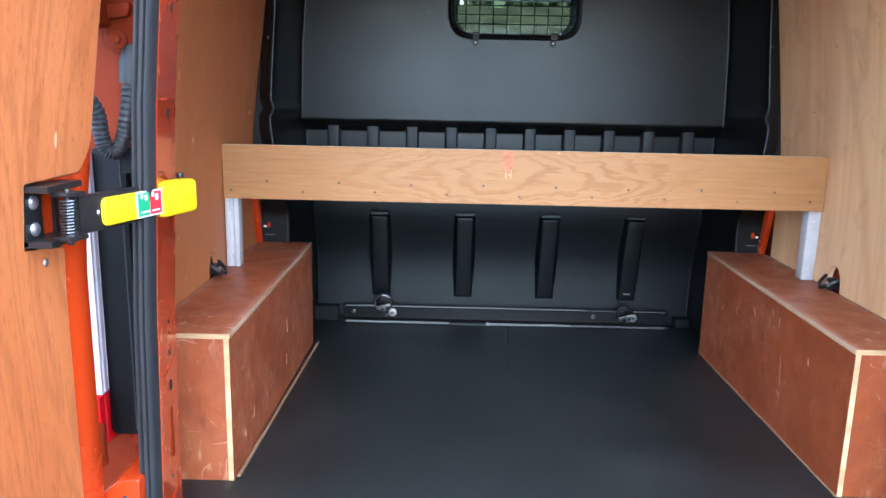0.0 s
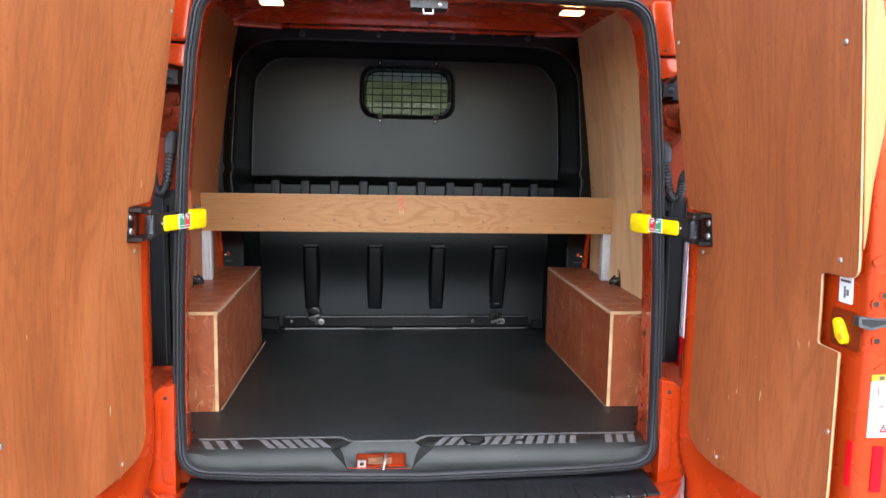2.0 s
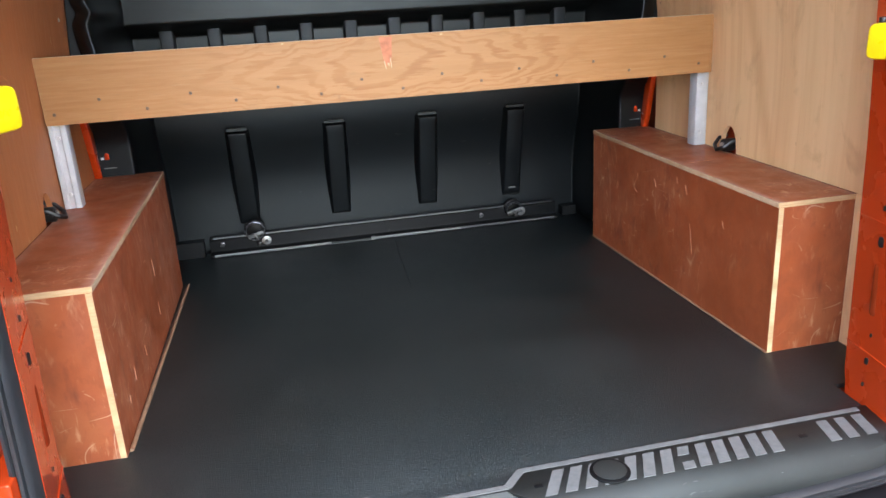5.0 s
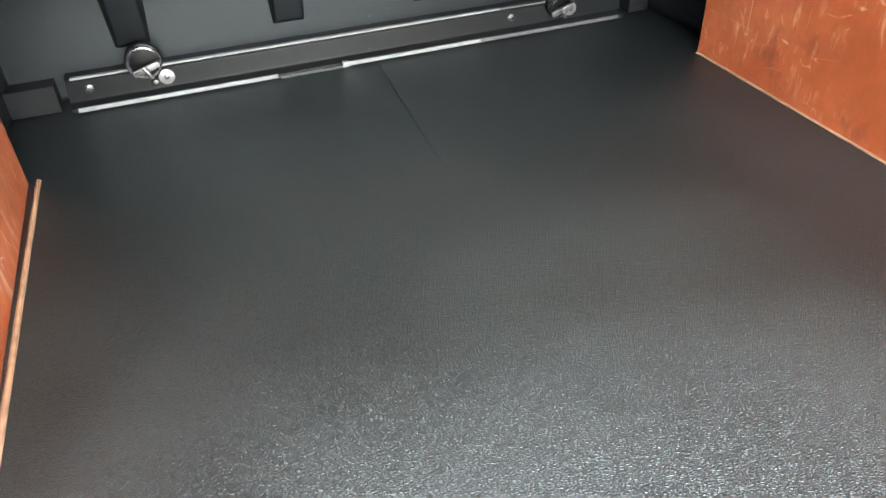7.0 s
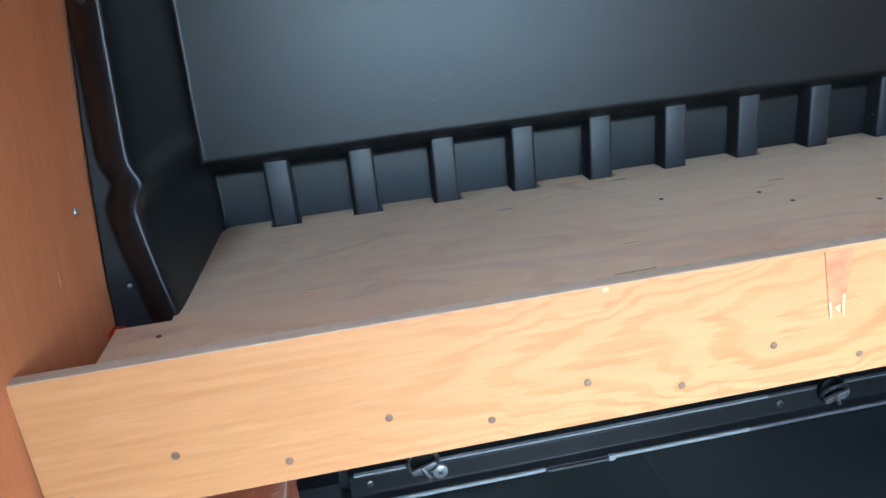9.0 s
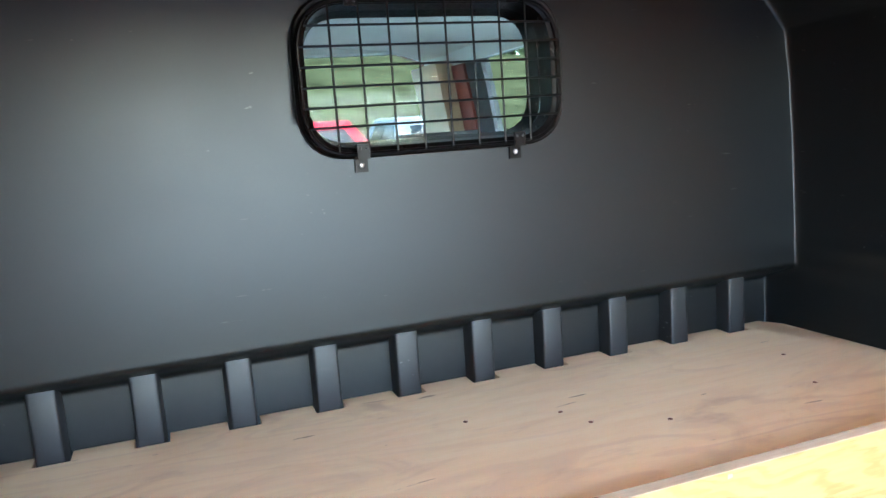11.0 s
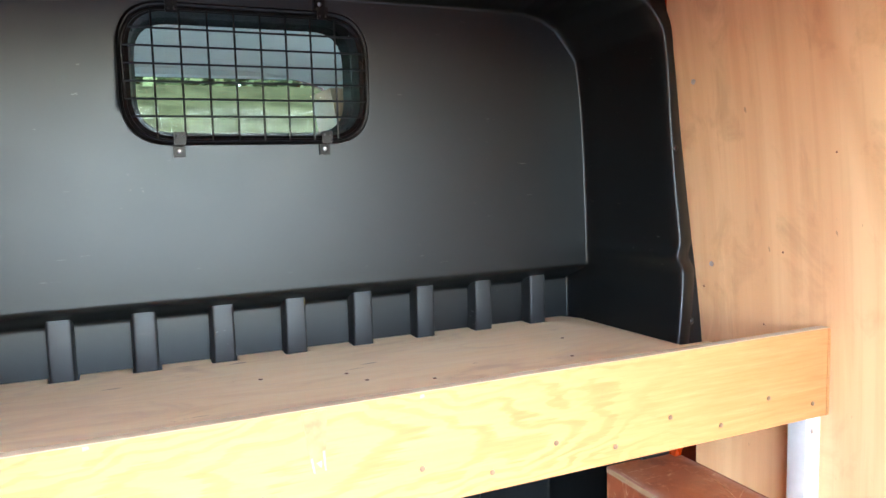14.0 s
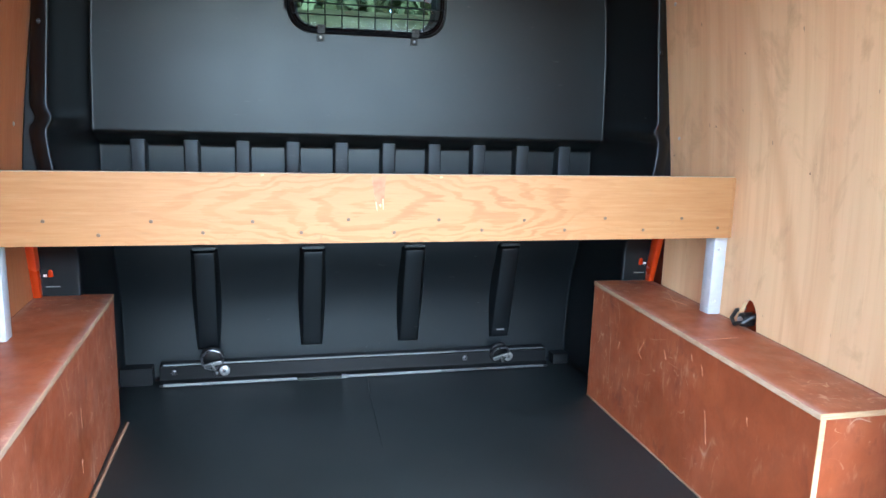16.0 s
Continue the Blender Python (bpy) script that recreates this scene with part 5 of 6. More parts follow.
def build_sill():
    t = thing("sill_trim", "dark grey moulded plastic sill trim along the load edge", "sill trim", (0, -0.03, F))
    own = bmesh.new()
    cols = sill_columns()
    top = [[own.verts.new((x, y, z + 0.022 * smooth01(0.62, 0.73, abs(x)) * (1 if k > 2 else 0))) for k, (x, (y, z)) in enumerate(zip(xs, prof))] for xs, prof in cols]
    for i in range(len(cols) - 1):
        cx = (cols[i][0][4] + cols[i + 1][0][4]) / 2
        for j in range(5):
            if -0.21 < cx < -0.054 and j == 3:
                continue
            own.faces.new((top[i][j], top[i + 1][j], top[i + 1][j + 1], top[i][j + 1]))
    ob = part("cover", own, M["sill_plastic"], t, closed=False, smooth=38)
    sol = ob.modifiers.new("thickness", "SOLIDIFY")
    sol.thickness, sol.offset = 0.003, 0
    # printed stripes
    zt = F + 0.0046

    def stripe(x0, x1, slant, y0=0.012, y1=-0.052):
        part("stripe", prism([(x0, y0), (x1, y0), (x1 - slant, y1), (x0 - slant, y1)], "z", zt - 0.0012, zt + 0.0008, 0), M["stripe"], t)
    for k in range(3):
        stripe(-0.690 + k * 0.043, -0.668 + k * 0.043, -0.030)
    for k in range(6):
        stripe(-0.512 + k * 0.0335, -0.490 + k * 0.0335, -0.036)
    for k in range(13):
        x = 0.068 + k * 0.0345
        if k == 7:
            stripe(x, x + 0.022, 0.012, 0.012, -0.012)
            stripe(x - 0.014, x + 0.008, 0.006, -0.032, -0.052)
        else:
            stripe(x, x + 0.022, 0.036 - 0.018 * k / 12)
    for k in range(3):
        stripe(0.598 + k * 0.038, 0.620 + k * 0.038, 0.016)
    for pts in ([(-0.700, 0.034), (-0.256, 0.034), (-0.252, 0.024), (-0.700, 0.022)], [(0.010, 0.034), (0.705, 0.034), (0.705, 0.022), (0.018, 0.022)],
                [(-0.256, 0.034), (-0.226, -0.006), (-0.220, -0.016), (-0.262, 0.024)], [(-0.226, -0.004), (-0.026, -0.004), (-0.018, -0.015), (-0.226, -0.015)], [(-0.026, -0.004), (0.010, 0.034), (0.020, 0.024), (-0.016, -0.015)]):
        part("edge_line", prism(pts, "z", zt - 0.0012, zt + 0.0006, 0), M["stripe"], t, "thin grey border line")
    p = part("plug", disc((0.163, -0.020, 0), 0.036, "z", F + 0.002, F + 0.0090, 0.003, 32), M["matt_black"], t, "round blanking plug")
    part("plug_face", disc((0.163, -0.020, 0), 0.029, "z", F + 0.0088, F + 0.0100, 0.001, 32), M["sill_plastic"], p)
    for x in (-0.565, -0.295, 0.03, 0.545):
        part("clip", box(x - 0.008, x + 0.008, -0.026, -0.018, zt - 0.0005, zt + 0.001, 0.0004), M["black_plastic"], t)
    return t


build_sill()
t = thing("door_striker", "steel door striker in an orange recess of the sill", "striker", (-0.12, -0.03, 0.51))
part("recess", prism([(-0.012, 0.545), (-0.004, 0.545), (-0.024, 0.496), (-0.055, 0.492), (-0.055, 0.484), (-0.018, 0.484)], "x", -0.214, -0.05, 0.001), M["orange"], t, "orange painted recess")
part("plate", box(-0.172, -0.098, -0.036, -0.030, 0.499, 0.521, 0.003), M["rust"], t, "rust-stained striker plate")
part("square_washer", box(-0.204, -0.178, -0.052, -0.044, 0.497, 0.519, 0.003), M["steel"], t)
part("washer_bolt", dome((-0.191, -0.052, 0.508), 0.007, 0.004, "y", -1), M["black_metal"], t)
part("loop", tube([(-0.128, -0.035, 0.492), (-0.128, -0.066, 0.494), (-0.124, -0.075, 0.500), (-0.120, -0.072, 0.522), (-0.118, -0.060, 0.530), (-0.117, -0.036, 0.530)], 0.0045, 10), M["steel"], t, "bright steel loop")
part("loop_foot", box(-0.142, -0.100, -0.075, -0.038, 0.488, 0.494, 0.003), M["steel"], t)

# ---------------------------------------------------------------- bumper with step cover
t = thing("rear_bumper", "orange painted rear bumper with black ribbed step", "bumper", (0, -0.2, 0.3))


def bump_depth(a):
    """The bumper's rear face, bowed across and wrapping round at the corners."""
    return -0.287 + 0.014 * (a / 0.6) ** 2 + 0.175 * max(0.0, (a - 0.60) / 0.235) ** 2


def bump_sec(u, v, w):
    depth = bump_depth(abs(u))
    prof = [(0.05, 0.425), (-0.06, 0.435), (depth + 0.022, 0.4600), (depth + 0.008, 0.4610), (depth, 0.452), (depth - 0.004, 0.34), (depth + 0.03, 0.22), (0.02, 0.20)]
    y, z = prof[v]
    return (u, y, z)


part("cover", sheet(bump_sec, steps(-0.835, 0.835, 60), list(range(8))), M["orange"], t, closed=False, smooth=45)


def step_y(x):
    return -0.262 + 0.085 * (abs(x) / 0.93) ** 3


tread = part("step_tread", sheet(lambda u, v, w: (u, lerp(-0.045, step_y(u), v), 0.470 - 0.014 * v - w), steps(-0.712, 0.712, 40), [0, 0.15, 0.85, 1.0], 0.016), M["rib_plastic"], t, "black plastic step cover")
for k in range(27):
    x = -0.685 + k * 1.37 / 26
    y0, y1 = -0.122, step_y(x) + 0.014
    part("tread_rib", prism([(x - 0.0155, y0), (x + 0.0155, y0), (x + 0.0205, y0 - 0.035), (x + 0.0195, y1), (x - 0.0195, y1), (x - 0.0205, y0 - 0.035)], "z", 0.455, 0.4655 - 0.002 * (k % 2), 0.0015), M["rib_plastic"], tread)
    part("stud", disc((x + 0.026, y1 + 0.012, 0), 0.0035, "z", 0.455, 0.4625, 0.001, 10), M["stripe"], tread)
for s in (-1, 1):
    face = [(s * x, bump_depth(x) - 0.006) for x in steps(0.555, 0.655, 6)]
    part("reflector", prism(face + [(x, y + 0.012) for x, y in face[::-1]], "z", 0.400, 0.450, 0.002), M["reflector"], t, "red bumper reflector")
    y = bump_depth(0.735)
    se = part("sensor", disc((s * 0.735, 0, 0.432), 0.014, "y", y - 0.008, y + 0.02, 0.002), M["orange"], t, "round parking sensor")
    part("sensor_gap", disc((s * 0.735, 0, 0.432), 0.0165, "y", y - 0.004, y + 0.02, 0.001), M["black_metal"], se)
    # upper corner of the bumper beside the opening
    cz = rounded([(0.744, 0.43), (0.832, 0.43), (0.822, 0.60), (0.812, 0.742), (0.782, 0.770), (0.742, 0.776)], [0.004, 0.02, 0.05, 0.012, 0.012, 0.006], 5)
    c = part("corner", prism([(s * x, z) for x, z in cz], "y", -0.088, 0.068, 0.012, seg=4), M["orange"], t, "orange corner piece under the hinge")
    cs = rounded([(0.742, 0.470), (0.779, 0.476), (0.783, 0.530), (0.777, 0.716), (0.742, 0.722)], [0.004, 0.02, 0.05, 0.012, 0.006], 5)
    part("corner_panel", prism([(s * x, z) for x, z in cs], "y", -0.094, -0.086, 0.004, seg=3), M["orange"], c, "raised pressed panel")
    part("corner_screw", dome((s * 0.768, -0.088, 0.738), 0.006, 0.004, "y", -1), M["black_metal"], c)

# ---------------------------------------------------------------- pillar fittings
def jamb_x(z):
    pts = [(0.50, 0.741), (0.70, 0.753), (1.06, 0.744), (1.42, 0.725), (1.74, 0.696), (1.94, 0.662)]
    for (z0, x0), (z1, x1) in zip(pts, pts[1:]):
        if z <= z1:
            return lerp(x0, x1, max(0, (z - z0) / (z1 - z0)))
    return 0.662


for s in (-1, 1):
    # holes and seams along the jamb
    for z, r in ((1.72, 0.005), (1.585, 0.007), (1.405, 0.009), (1.02, 0.004), (0.960, 0.005), (0.895, 0.010), (0.705, 0.004), (0.650, 0.007), (0.60, 0.004)):
        yy = 0.055
        px = s * (jamb_x(z) - 0.016)
        part("jamb_hole", prism(rounded([(yy - r * 0.6, z - r), (yy + r * 0.6, z - r), (yy + r * 0.6, z + r), (yy - r * 0.6, z + r)], r * 0.55, 4), "x", px, px + s * 0.006, 0), M["black_metal"], van)
    for z in (0.93, 0.665, 1.43):
        w = jamb_x(z)
        part("jamb_seam", prism([(s * (w - 0.0255), 0.0), (s * (w - 0.0025), 0.127), (s * (w + 0.004), 0.127), (s * (w - 0.018), 0.0)], "z", z - 0.002, z + 0.002, 0.0008), M["orange"], van)
    # smooth pressed cover over the upper channel
    part("channel_cover", prism([(s * x, z) for x, z in rounded([(0.704, 1.780), (0.806, 1.780), (0.800, 1.945), (0.680, 1.945)], [0.012, 0.02, 0.03, 0.02], 4)], "y", 0.004, 0.068, 0.014, seg=4), M["orange"], van, "smooth orange upper pillar cover")
    part("channel_cover", prism([(s * x, z) for x, z in rounded([(0.716, 1.706), (0.780, 1.722), (0.798, 1.774), (0.706, 1.774)], [0.008, 0.02, 0.01, 0.006], 4)], "y", 0.016, 0.068, 0.010, seg=3), M["orange"], van)
    part("channel_screw", dome((s * 0.734, 0.004, 1.796), 0.004, 0.003, "y", -1), M["black_metal"], van)
    # tail lamp seen from inside the channel
    t = thing("tail_lamp", "tail lamp with black inner housing, clear and red lens", "tail lamp", (s * 0.82, 0.03, 1.1), "tail lamps")
    part("housing", prism(rounded([(s * 0.757, 0.80), (s * 0.843, 0.80), (s * 0.843, 1.345), (s * 0.735, 1.345)], 0.012, 3), "y", 0.035, 0.068, 0.004), M["matt_black"], t)
    part("housing_rib", box(s * 0.775, s * 0.783, 0.015, 0.036, 0.85, 1.30, 0.002), M["matt_black"], t)
    part("screw", dome((s * 0.768, 0.035, 0.985), 0.009, 0.007, "y", -1), M["dark_steel"], t)
    part("housing_seam", box(s * 0.7925, s * 0.7950, 0.0335, 0.036, 0.81, 1.33, 0.0008), M["rubber"], t)
    part("upper_lens", box(s * 0.8465, s * 0.925, 0.016, 0.085, 0.887, 1.335, 0.006), M["tail_clear"], t, "clear and pinkish lens")
    part("red_edge", box(s * 0.894, s * 0.922, 0.004, 0.0165, 0.887, 1.330, 0.003), M["reflector"], t, "red lens edge")
    for k in range(3):
        part("lens_rib", box(s * 0.8455, s * 0.8475, 0.024 + 0.018 * k, 0.029 + 0.018 * k, 0.89, 1.33, 0.0008), M["white_label"], t)
    low = part("lower_lens", box(s * 0.8475, s * 0.925, 0.006, 0.085, 0.785, 0.885, 0.006), M["reflector"], t, "red lens")
    part("lens_rib", box(s * 0.8462, s * 0.850, 0.026, 0.030, 0.79, 0.88, 0.0008), M["red"], low)
    # hinges
    for z, low in ((1.575, False), (0.792, True)):
        h = thing("pillar_hinge", "orange painted pressed steel hinge bolted to the pillar", "hinge", (s * 0.79, 0.06, z), "pillar hinges")
        out = rounded([(0.735, z + 0.062), (0.768, z + 0.068), (0.786, z + 0.040), (0.806, z + 0.026), (0.812, z - 0.020), (0.815, z - 0.050), (0.796, z - 0.074), (0.768, z - 0.066), (0.755, z - 0.048), (0.735, z - 0.050)], 0.016, 5)
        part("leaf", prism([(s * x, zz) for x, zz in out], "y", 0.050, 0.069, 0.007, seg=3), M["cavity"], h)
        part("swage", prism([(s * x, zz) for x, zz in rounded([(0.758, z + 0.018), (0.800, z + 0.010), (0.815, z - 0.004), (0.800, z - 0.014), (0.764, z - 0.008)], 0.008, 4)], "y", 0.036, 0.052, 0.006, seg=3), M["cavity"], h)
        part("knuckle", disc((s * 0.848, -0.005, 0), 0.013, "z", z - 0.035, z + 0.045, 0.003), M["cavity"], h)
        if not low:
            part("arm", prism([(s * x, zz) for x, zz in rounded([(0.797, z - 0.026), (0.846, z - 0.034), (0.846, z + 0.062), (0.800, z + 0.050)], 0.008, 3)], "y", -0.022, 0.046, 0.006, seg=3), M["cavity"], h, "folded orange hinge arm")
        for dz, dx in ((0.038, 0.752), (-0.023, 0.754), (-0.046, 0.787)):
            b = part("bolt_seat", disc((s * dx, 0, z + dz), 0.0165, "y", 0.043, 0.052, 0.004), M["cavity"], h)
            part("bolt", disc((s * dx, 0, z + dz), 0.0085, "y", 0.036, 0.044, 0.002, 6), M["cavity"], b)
    # stop bracket
    t = thing("stop_bracket", "small black bracket screwed to the pillar", "bracket", (s * 0.755, 0.02, 1.675))
    part("plate", box(s * 0.728, s * 0.768, -0.012, 0.068, 1.655, 1.695, 0.004), M["black_metal"], t)
    # dark plate filling the black area beside the bracket
    part("dark_plate", prism([(s * x, z) for x, z in rounded([(0.764, 1.648), (0.815, 1.640), (0.813, 1.735), (0.800, 1.732), (0.766, 1.698)], 0.006, 3)], "y", 0.006, 0.068, 0.004), M["rubber"], t, "dark plate beside the bracket")
    part("screw", dome((s * 0.752, -0.012, 1.675), 0.009, 0.004, "y", -1), M["black_plastic"], t)
    # wiring conduit to the door
    t = thing("cable_conduit", "black corrugated cable conduit hanging in a loop", "cable conduit", (s * 0.82, 0.02, 1.42), "cable conduits")
    ctrl = [Vector((s * 0.764, 0.045, 1.49)), Vector((s * 0.767, 0.03, 1.43)), Vector((s * 0.776, 0.02, 1.365)), Vector((s * 0.791, 0.012, 1.338)), Vector((s * 0.806, 0.006, 1.355)), Vector((s * 0.812, -0.002, 1.41)), Vector((s * 0.834, -0.03, 1.455))]
    path = []
    for a in range(len(ctrl) - 1):
        p0, p1, p2, p3 = ctrl[max(0, a - 1)], ctrl[a], ctrl[a + 1], ctrl[min(len(ctrl) - 1, a + 2)]
        for k in range(26):
            q = k / 26
            path.append(0.5 * ((2 * p1) + (p2 - p0) * q + (2 * p0 - 5 * p1 + 4 * p2 - p3) * q * q + (3 * p1 - p0 - 3 * p2 + p3) * q ** 3))
    part("sleeve", tube(path, 0.012, 12, radii=[0.0142 if k % 4 < 2 else 0.0122 for k in range(len(path))]), M["rubber"], t)
    part("elbow", tube([(s * 0.764, 0.068, 1.505), (s * 0.764, 0.045, 1.505), (s * 0.764, 0.035, 1.49), (s * 0.766, 0.034, 1.455)], 0.0175, 12), M["rubber"], t, "smooth rubber elbow")

# striker and lamps in the roof header
t = thing("roof_striker", "grey door striker plate under the rear header", "striker", (0, 0.0, 1.905))
part("plate", box(-0.055, 0.055, -0.02, 0.045, 1.893, 1.915, 0.004), M["black_metal"], t)
part("loop", tube([(-0.016, -0.01, 1.895), (-0.016, -0.012, 1.878), (0.012, -0.012, 1.878), (0.012, -0.01, 1.895)], 0.004, 8), M["steel"], t, "steel loop")
part("bolt", dome((0.032, -0.02, 1.903), 0.008, 0.005, "y", -1), M["steel"], t)
for s in (-1, 1):
    t = thing("load_lamp", "small warm lit lamp under the rear roof header", "lamp", (s * 0.49, 0.2, 1.94), "load lamps")
    part("bezel", box(s * 0.450, s * 0.528, 0.170, 0.235, 1.940, 1.975, 0.004), M["cavity"], t)
    lens = part("lens", box(s * 0.451, s * 0.521, 0.176, 0.226, 1.931, 1.9405, 0.004, seg=3), M["lamp"], t, "amber lens")
    part("bulb", box(s * 0.472, s * 0.506, 0.192, 0.206, 1.9295, 1.9320, 0.001), M["bulb"], lens, "lit bulb strip")

# ---------------------------------------------------------------- rear doors
def door_lean(z):
    return 0.08 * max(0.0, (z - 1.15) / 0.65) ** 1.3


def build_door(s, name, label, outline, hinge_x, spread, screws, twist):
    sx, cx = math.sin(radians(spread)), math.cos(radians(spread))

    def at(u, z, w):
        return Vector((s * (hinge_x + u * sx + w * cx - door_lean(z) * (1 - twist * u / 0.8)), -0.06 - u * cx + w * sx, z))
    t = thing(name, label, "door", at(0.5, 1.2, 0.03), kind="structure")
    prof = [(0.034, 0.060), (0.028, 0.022), (0.032, 0.006), (0.046, -0.003), (0.082, -0.002), (0.104, 0.010), (0.16, 0.028), (0.60, 0.030), (0.782, 0.030), (0.796, 0.034), (0.802, 0.046), (0.803, 0.100), (0.806, 0.108),
            (0.815, 0.113), (0.815, 0.124), (0.804, 0.131), (0.804, 0.141), (0.816, 0.148), (0.820, 0.160), (0.818, 0.182), (0.5, 0.155), (0.034, 0.085)]
    own = bmesh.new()
    zs = steps(0.425, 0.56, 5)[:-1] + steps(0.56, 1.2, 12)[:-1] + steps(1.2, 2.0, 20)
    loops = []
    for z in zs:
        up, foot = smooth01(1.22, 1.34, z), smooth01(0.60, 0.44, z)
        belt = smooth01(1.42, 1.22, z)
        row = []
        for k, (u, w) in enumerate(prof):
            if k < 5:
                u, w = u * (1 - 0.35 * up), w + 0.006 * up
            if k == 5:
                w += 0.006 * up
            if 11 <= k <= 19:
                w = (w + 0.016 * belt + 0.014 * smooth01(1.0, 0.6, z)) * (1 - 0.33 * smooth01(1.32, 1.78, z))
            u += 0.035 * foot if k < 6 else -0.02 * foot if k > 8 else 0.0
            row.append(own.verts.new(at(u, z, w + 0.02 * foot * (1 if k < 11 else 0.2))))
        loops.append(row)
    for a, b in zip(loops, loops[1:]):
        for k in range(len(prof)):
            own.faces.new((a[k], a[(k + 1) % len(prof)], b[(k + 1) % len(prof)], b[k]))
    own.faces.new(loops[0])
    own.faces.new(loops[-1][::-1])
    part("door_shell", own, M["orange"], t, "orange painted door shell", smooth=50)

    def panel(pts, w0, w1, mat_, nm, lab, cell=0.06):
        """A sheet of ply cut to an outline of (u, z) and bent to the door."""
        own = bmesh.new()
        lo = [own.verts.new((u, 0, z)) for u, z in pts]
        own.faces.new(lo)
        z_lo, z_hi = min(p[1] for p in pts), max(p[1] for p in pts)
        z = z_lo + cell
        while z < z_hi - 0.01:
            bmesh.ops.bisect_plane(own, geom=own.verts[:] + own.edges[:] + own.faces[:], plane_co=(0, 0, z), plane_no=(0, 0, 1))
            z += cell
        ext = bmesh.ops.extrude_face_region(own, geom=own.faces[:])
        for v in ext["geom"]:
            if isinstance(v, bmesh.types.BMVert):
                v.co.y = 1.0
        for v in own.verts:
            v.co = at(v.co.x, v.co.z, w1 if v.co.y > 0.5 else w0)
        return part(nm, own, mat_, t, lab, smooth=30)
    # right door takes the copy darkened for its weaker light
    lining = panel(outline, 0.0, 0.008, M["door_ply"] if s < 0 else M["door_ply_shaded"], "ply_lining", "red-brown plywood lining, scratched")
    # pale edge grain round the lining
    n = len(outline)
    own = bmesh.new()
    for i in range(n):
        (u0, z0), (u1, z1) = outline[i], outline[(i + 1) % n]
        d = Vector((u1 - u0, z1 - z0))
        if d.length < 1e-5:
            continue
        m = max(1, int(abs(z1 - z0) / 0.06))
        o = Vector((d.y, -d.x)).normalized() * 0.0012
        for k in range(m):
            qs = []
            for q in (k / m, (k + 1) / m):
                u, z = lerp(u0, u1, q), lerp(z0, z1, q)
                qs.append((own.verts.new(at(u + o.x, z + o.y, 0.0005)), own.verts.new(at(u + o.x, z + o.y, 0.0048))))
            own.faces.new((qs[0][0], qs[1][0], qs[1][1], qs[0][1]))
    part("edge_grain", own, M["ply_edge"], lining, "bare pale ply edge", closed=False)
    for u, z in screws:
        part("screw", dome(at(u, z, 0.0), 0.0065, 0.003, "x", -s), M["steel"], lining)
    # check strap mount in a notch of the lining
    m0 = at(0.187, 1.26, 0.006)
    mx = abs(m0.x)
    mount = part("strap_mount", box(s * (mx - 0.006), s * (mx + 0.008), -0.246, -0.203, 1.222, 1.306, 0.003), M["black_metal"], t, "black steel strap mount")
    for z in (1.220, 1.299):
        part("mount_lip", box(s * (mx - 0.040), s * (mx + 0.008), -0.246, -0.148, z, z + 0.009, 0.002), M["black_metal"], mount)
    part("mount_bar", box(s * (mx - 0.006), s * (mx + 0.008), -0.168, -0.150, 1.222, 1.306, 0.003), M["black_metal"], mount)
    for z in (1.244, 1.283):
        part("mount_bolt", dome((s * (mx - 0.006), -0.226, z), 0.0105, 0.006, "x", -s), M["steel"], mount)
    return t, at, panel


def ply_outline(cut):
    """Door lining: rounded at the hinge side, notched for the strap and, on one door, for the latch."""
    pts = [(0.10, 0.66), (0.118, 0.625), (0.17, 0.606), (0.26, 0.602)]
    rad = [0.03, 0.04, 0.04, 0]
    if cut:
        pts += [(0.755, 0.640), (0.755, 1.058), (0.682, 1.060), (0.682, 1.222), (0.800, 1.222), (0.800, 1.93)]
        rad += [0, 0.004, 0.012, 0.012, 0.03, 0.02]
    else:
        pts += [(0.782, 0.640), (0.782, 0.885), (0.800, 0.885), (0.800, 1.93)]
        rad += [0, 0.004, 0.004, 0.02]
    pts += [(0.09, 1.95), (0.040, 1.88), (0.028, 1.60), (0.036, 1.36), (0.062, 1.318), (0.192, 1.312), (0.192, 1.216), (0.10, 1.205)]
    rad += [0.03, 0.05, 0.1, 0.05, 0.02, 0.004, 0.004, 0.01]
    return rounded(pts, rad, 4)


left_door, lat, lpanel = build_door(-1, "door_1", "open orange rear door lined with red-brown plywood", ply_outline(False), 0.793, 6.0, [(0.782, 1.26), (0.765, 0.885), (0.255, 0.632), (0.145, 1.19), (0.055, 1.84)], 0.4)
right_door, rat, rpanel = build_door(1, "door_2", "open orange rear door with latch, stickers and cut-away ply lining", ply_outline(True), 0.799, 2.0, [(0.060, 1.80), (0.755, 1.70), (0.745, 1.255), (0.742, 0.88), (0.28, 0.63), (0.135, 1.195)], 0.45)


def on_door(at, u0, u1, z0, z1, w0, w1, r=0.004):
    """A small slab on a door's inner face."""
    own = bmesh.new()
    pts = rounded([(u0, z0), (u1, z0), (u1, z1), (u0, z1)], r, 3)
    lo, hi = [own.verts.new(at(u, z, w1)) for u, z in pts], [own.verts.new(at(u, z, w0)) for u, z in pts]
    own.faces.new(lo)
    own.faces.new(hi[::-1])
    for k in range(len(pts)):
        own.faces.new((lo[k], hi[k], hi[(k + 1) % len(pts)], lo[(k + 1) % len(pts)]))
    return own


